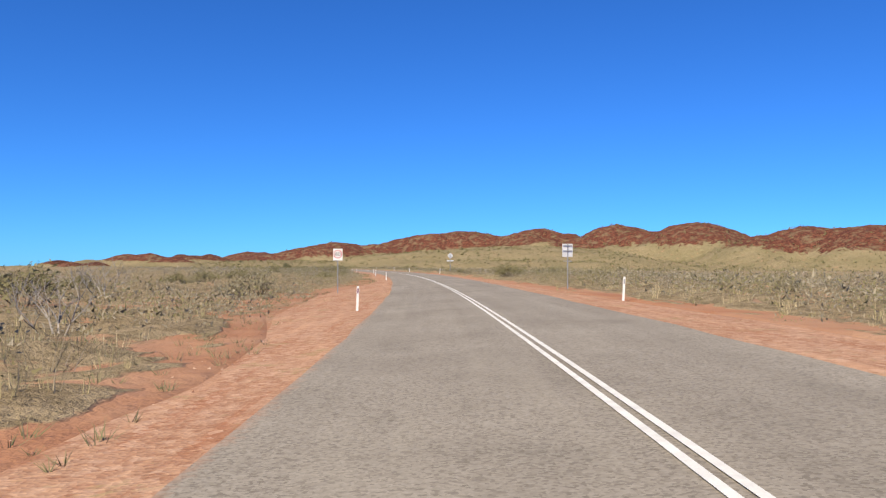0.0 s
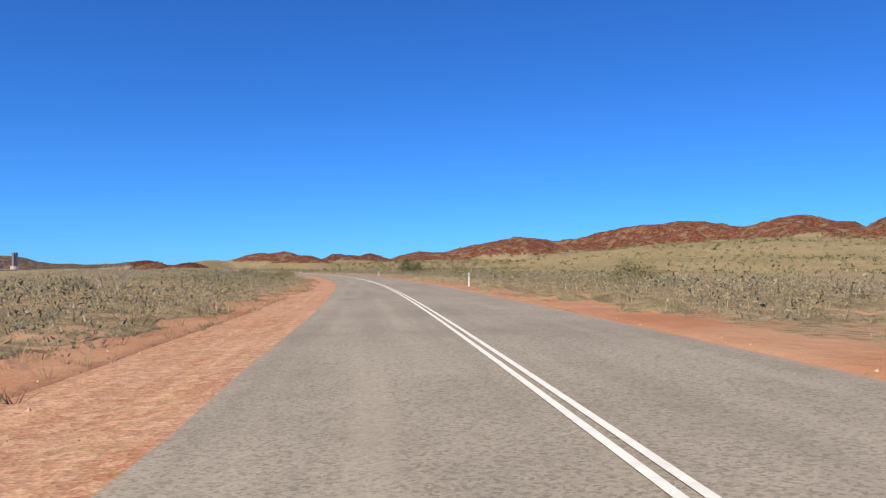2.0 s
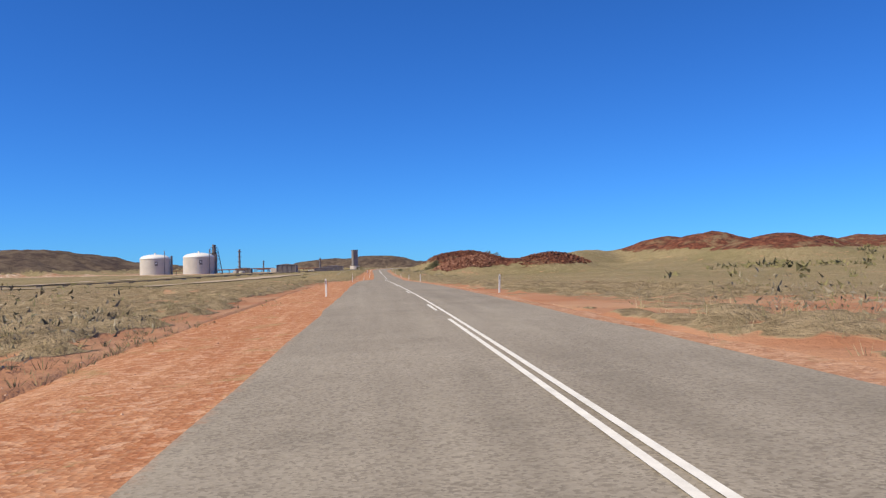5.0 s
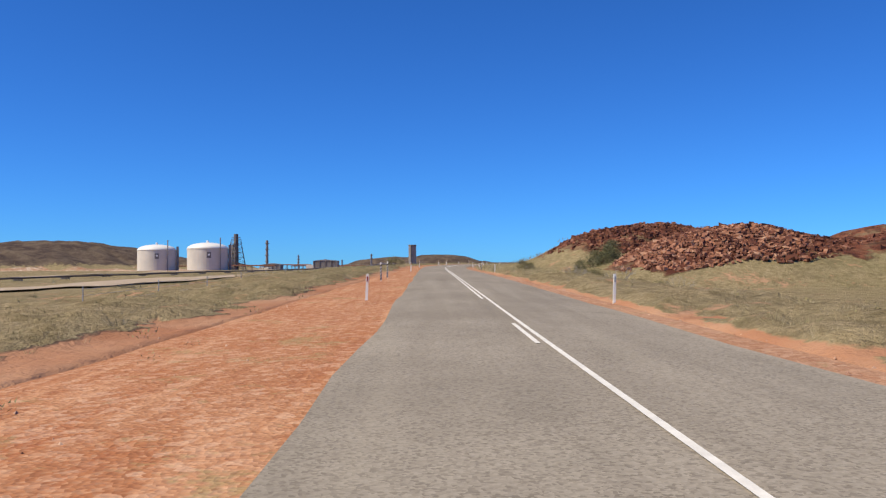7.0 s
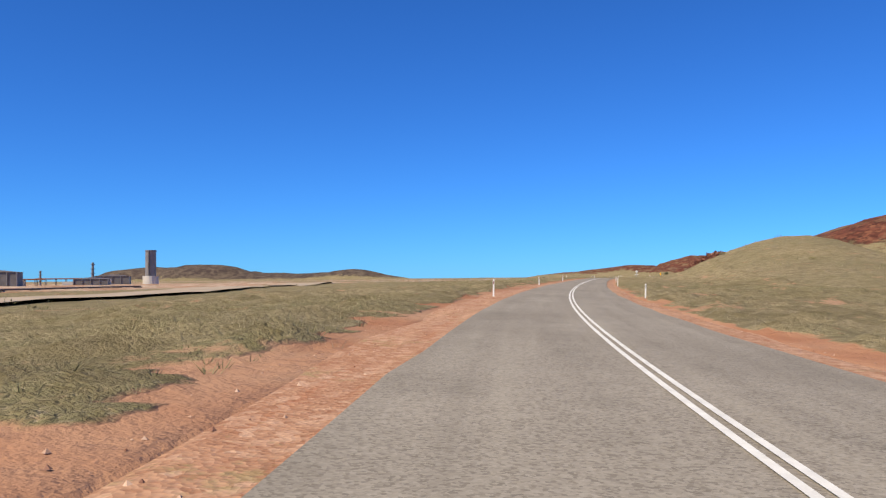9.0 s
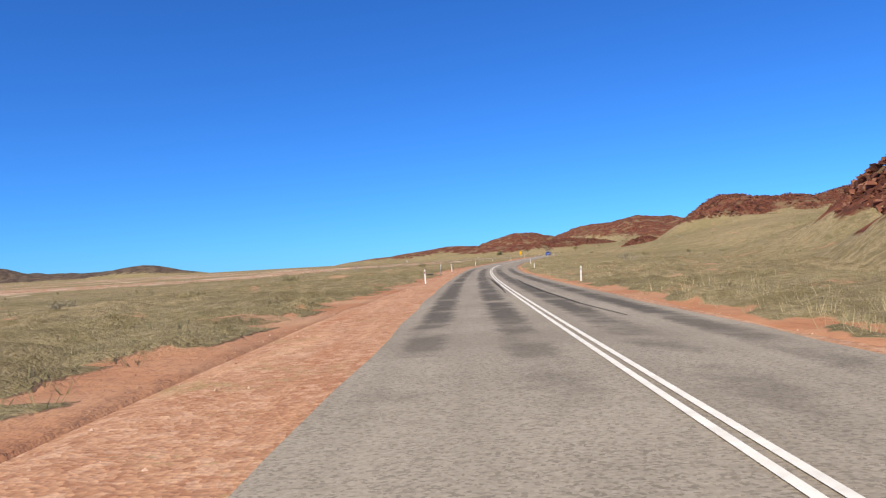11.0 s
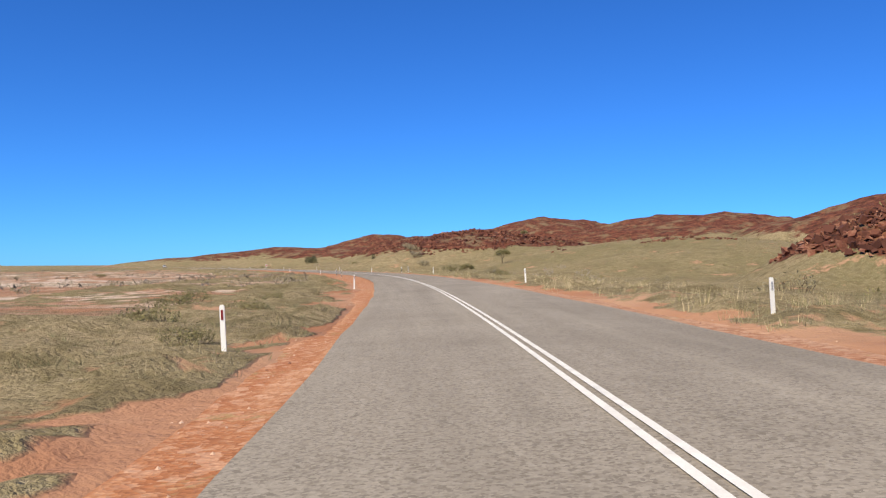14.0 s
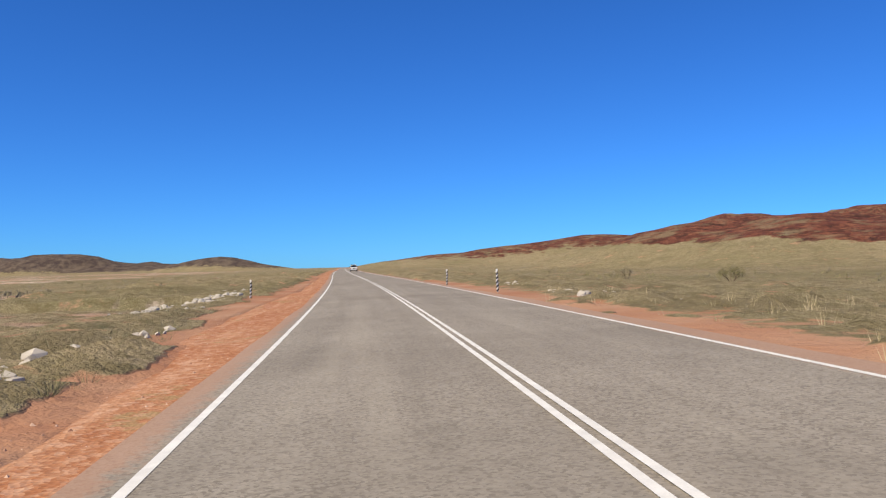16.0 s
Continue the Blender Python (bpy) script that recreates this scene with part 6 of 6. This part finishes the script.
# ---- culvert headwall ----
def headwall(s, d, turn):
    """A low corner of concrete: a wing that slopes into the ground, and the wall over the pipe."""
    wall = empty("culvert_headwall")
    m = plain("old_concrete", (0.40, 0.34, 0.27), 0.9, 0.15, size=0.6, wear=0.2)
    outline = [(-1.7, -0.4), (0.0, -0.4), (0.0, 0.46), (-0.25, 0.45), (-0.7, 0.30), (-1.2, 0.10), (-1.7, -0.12)]
    flat(outline, 0.0, 0.18, m, "wing", wall)
    part("wall", box((1.0, 0.20, 0.86), (0.31, 0.42, 0.03), 0.02, Matrix.Rotation(radians(50), 4, "Z")), m, wall)
    part("cap", box((1.06, 0.26, 0.07), (0.31, 0.42, 0.475), 0.015, Matrix.Rotation(radians(50), 4, "Z")), m, wall)
    set_thing(wall, s, d, turn, 0.12)
    tagged(wall, "weathered concrete culvert headwall beside the road", "culvert")


headwall(1845.2, -6.3, 0)
headwall(467, -8.5, 20)


# ---- cars ----
def prism(sections, bm=None):
    """A closed solid through cross-sections: each a list of places."""
    bm = bm or bmesh.new()
    rows = [[bm.verts.new(p) for p in sec] for sec in sections]
    n = len(rows[0])
    for a, b in zip(rows, rows[1:]):
        for k in range(n):
            bm.faces.new((a[k - 1], a[k], b[k], b[k - 1]))
    bm.faces.new(rows[0][::-1]), bm.faces.new(rows[-1])
    bmesh.ops.recalc_face_normals(bm, faces=bm.faces)
    return bm


def band(w0, z0, w1, z1, y):
    """A trapezoid across the car at the station y: half-widths and heights of its foot and top."""
    return [(-w0, y, z0), (w0, y, z0), (w1, y, z1), (-w1, y, z1)]


def four_wheel_drive(s, d, colour, roof_colour, label):
    """A boxy off-road wagon that looks along +y."""
    car = empty("car")
    paint = plain("car_paint", colour, 0.3, 0.5, 0.0, wear=0.02)
    roof_paint = plain("roof_paint", roof_colour, 0.35, 0.5, 0.0, wear=0.02)
    glass = plain("dark_glass", (0.02, 0.025, 0.03), 0.08, 0.6)
    tyre = plain("tyre", (0.02, 0.02, 0.02), 0.9)
    lamp = plain("lamp_glass", (0.75, 0.76, 0.76), 0.15, 0.6)
    amber = plain("amber_lens", (0.65, 0.16, 0.02), 0.25, 0.5)
    part("body", prism([band(0.86, 0.62, 0.90, 1.12, -2.25), band(0.92, 0.55, 0.93, 1.20, -2.1), band(0.92, 0.55, 0.93, 1.20, 0.7), band(0.92, 0.55, 0.90, 1.14, 1.0)]), paint, car)
    part("bonnet", prism([band(0.91, 0.6, 0.88, 1.17, 1.0), band(0.90, 0.6, 0.86, 1.13, 1.9), band(0.86, 0.62, 0.80, 1.02, 2.2)]), paint, car)
    part("cabin", prism([band(0.88, 1.19, 0.76, 1.70, -2.05), band(0.90, 1.19, 0.80, 1.76, -1.6), band(0.90, 1.19, 0.80, 1.76, 0.25), band(0.88, 1.15, 0.86, 1.2, 0.78)]), paint, car)
    part("roof", box((1.60, 2.25, 0.10), (0, -0.72, 1.80), 0.04), roof_paint, car, "white roof panel")
    part("windscreen", prism([band(0.78, 1.22, 0.76, 1.25, 0.80), band(0.73, 1.70, 0.72, 1.73, 0.33)]), glass, car, "dark windscreen")
    for q in (-1, 1):
        for y0, y1 in ((-1.55, -0.72), (-0.62, 0.30)):
            side = [(q * 0.905, y0, 1.26), (q * 0.905, y1, 1.26), (q * 0.835, y1 - 0.08 * (y1 > 0), 1.66), (q * 0.835, y0, 1.66)]
            part("side_window", prism([side, [(x - q * 0.03, y, z) for x, y, z in side]]), glass, car, "dark side window")
        for y in (-1.45, 1.45):
            turn = Matrix.Rotation(radians(90), 4, "Y")
            w = part("wheel", tube(0.40, 0.27, (q * 0.82 - 0.135, y, 0.40), sides=22, turn=turn), tyre, car)
            part("rim", tube(0.23, 0.29, (q * 0.82 - 0.145, y, 0.40), sides=14, turn=turn), M_STEEL, w)
            part("wheel_arch", box((0.16, 1.02, 0.10), (q * 0.93, y, 0.86), 0.03), tyre, car, "black plastic wheel arch")
        part("headlight", tube(0.12, 0.05, (q * 0.30, 2.24, 0.86), sides=16, turn=Matrix.Rotation(radians(-90), 4, "X")), lamp, car)
        part("indicator", box((0.22, 0.06, 0.12), (q * 0.70, 2.20, 0.90), 0.02), amber, car)
        part("fog_lamp", box((0.16, 0.05, 0.09), (q * 0.58, 2.33, 0.66), 0.02), lamp, car)
        part("door_mirror", box((0.22, 0.12, 0.17), (q * 1.06, 0.62, 1.30), 0.03), M_BLACK, car)
        part("roof_rail", box((0.05, 1.9, 0.05), (q * 0.72, -0.75, 1.93), 0.01), M_BLACK, car)
    for y in (-1.5, -0.75, 0.0):
        part("roof_bar", box((1.46, 0.05, 0.04), (0, y, 1.95), 0.01), M_BLACK, car)
    part("grille", box((1.0, 0.05, 0.22), (0, 2.21, 0.87), 0.02), M_BLACK, car, "black grille")
    part("front_bumper", box((1.78, 0.22, 0.26), (0, 2.26, 0.64), 0.05), paint, car)
    part("number_plate", box((0.37, 0.02, 0.11), (0, 2.385, 0.62)), M_SIGNWHITE, car)
    part("underside", box((1.5, 3.9, 0.28), (0, 0, 0.44)), M_BLACK, car)
    part("aerial", tube(0.012, 1.0, (0.86, 1.0, 1.1), sides=6), M_BLACK, car)
    x, y, z = along([s], [d])
    car.matrix_basis = pose(x[0] * SCALE, y[0] * SCALE, (z[0] - 0.05) * SCALE, 0, 0, heading(s) + 180)
    tagged(car, label, "car")


four_wheel_drive(2127, 1.75, (0.015, 0.12, 0.62), (0.80, 0.80, 0.78), "blue boxy four-wheel drive with a white roof on the road")
four_wheel_drive(2832, 1.75, (0.80, 0.80, 0.78), (0.80, 0.80, 0.78), "white boxy four-wheel drive far off on the road")
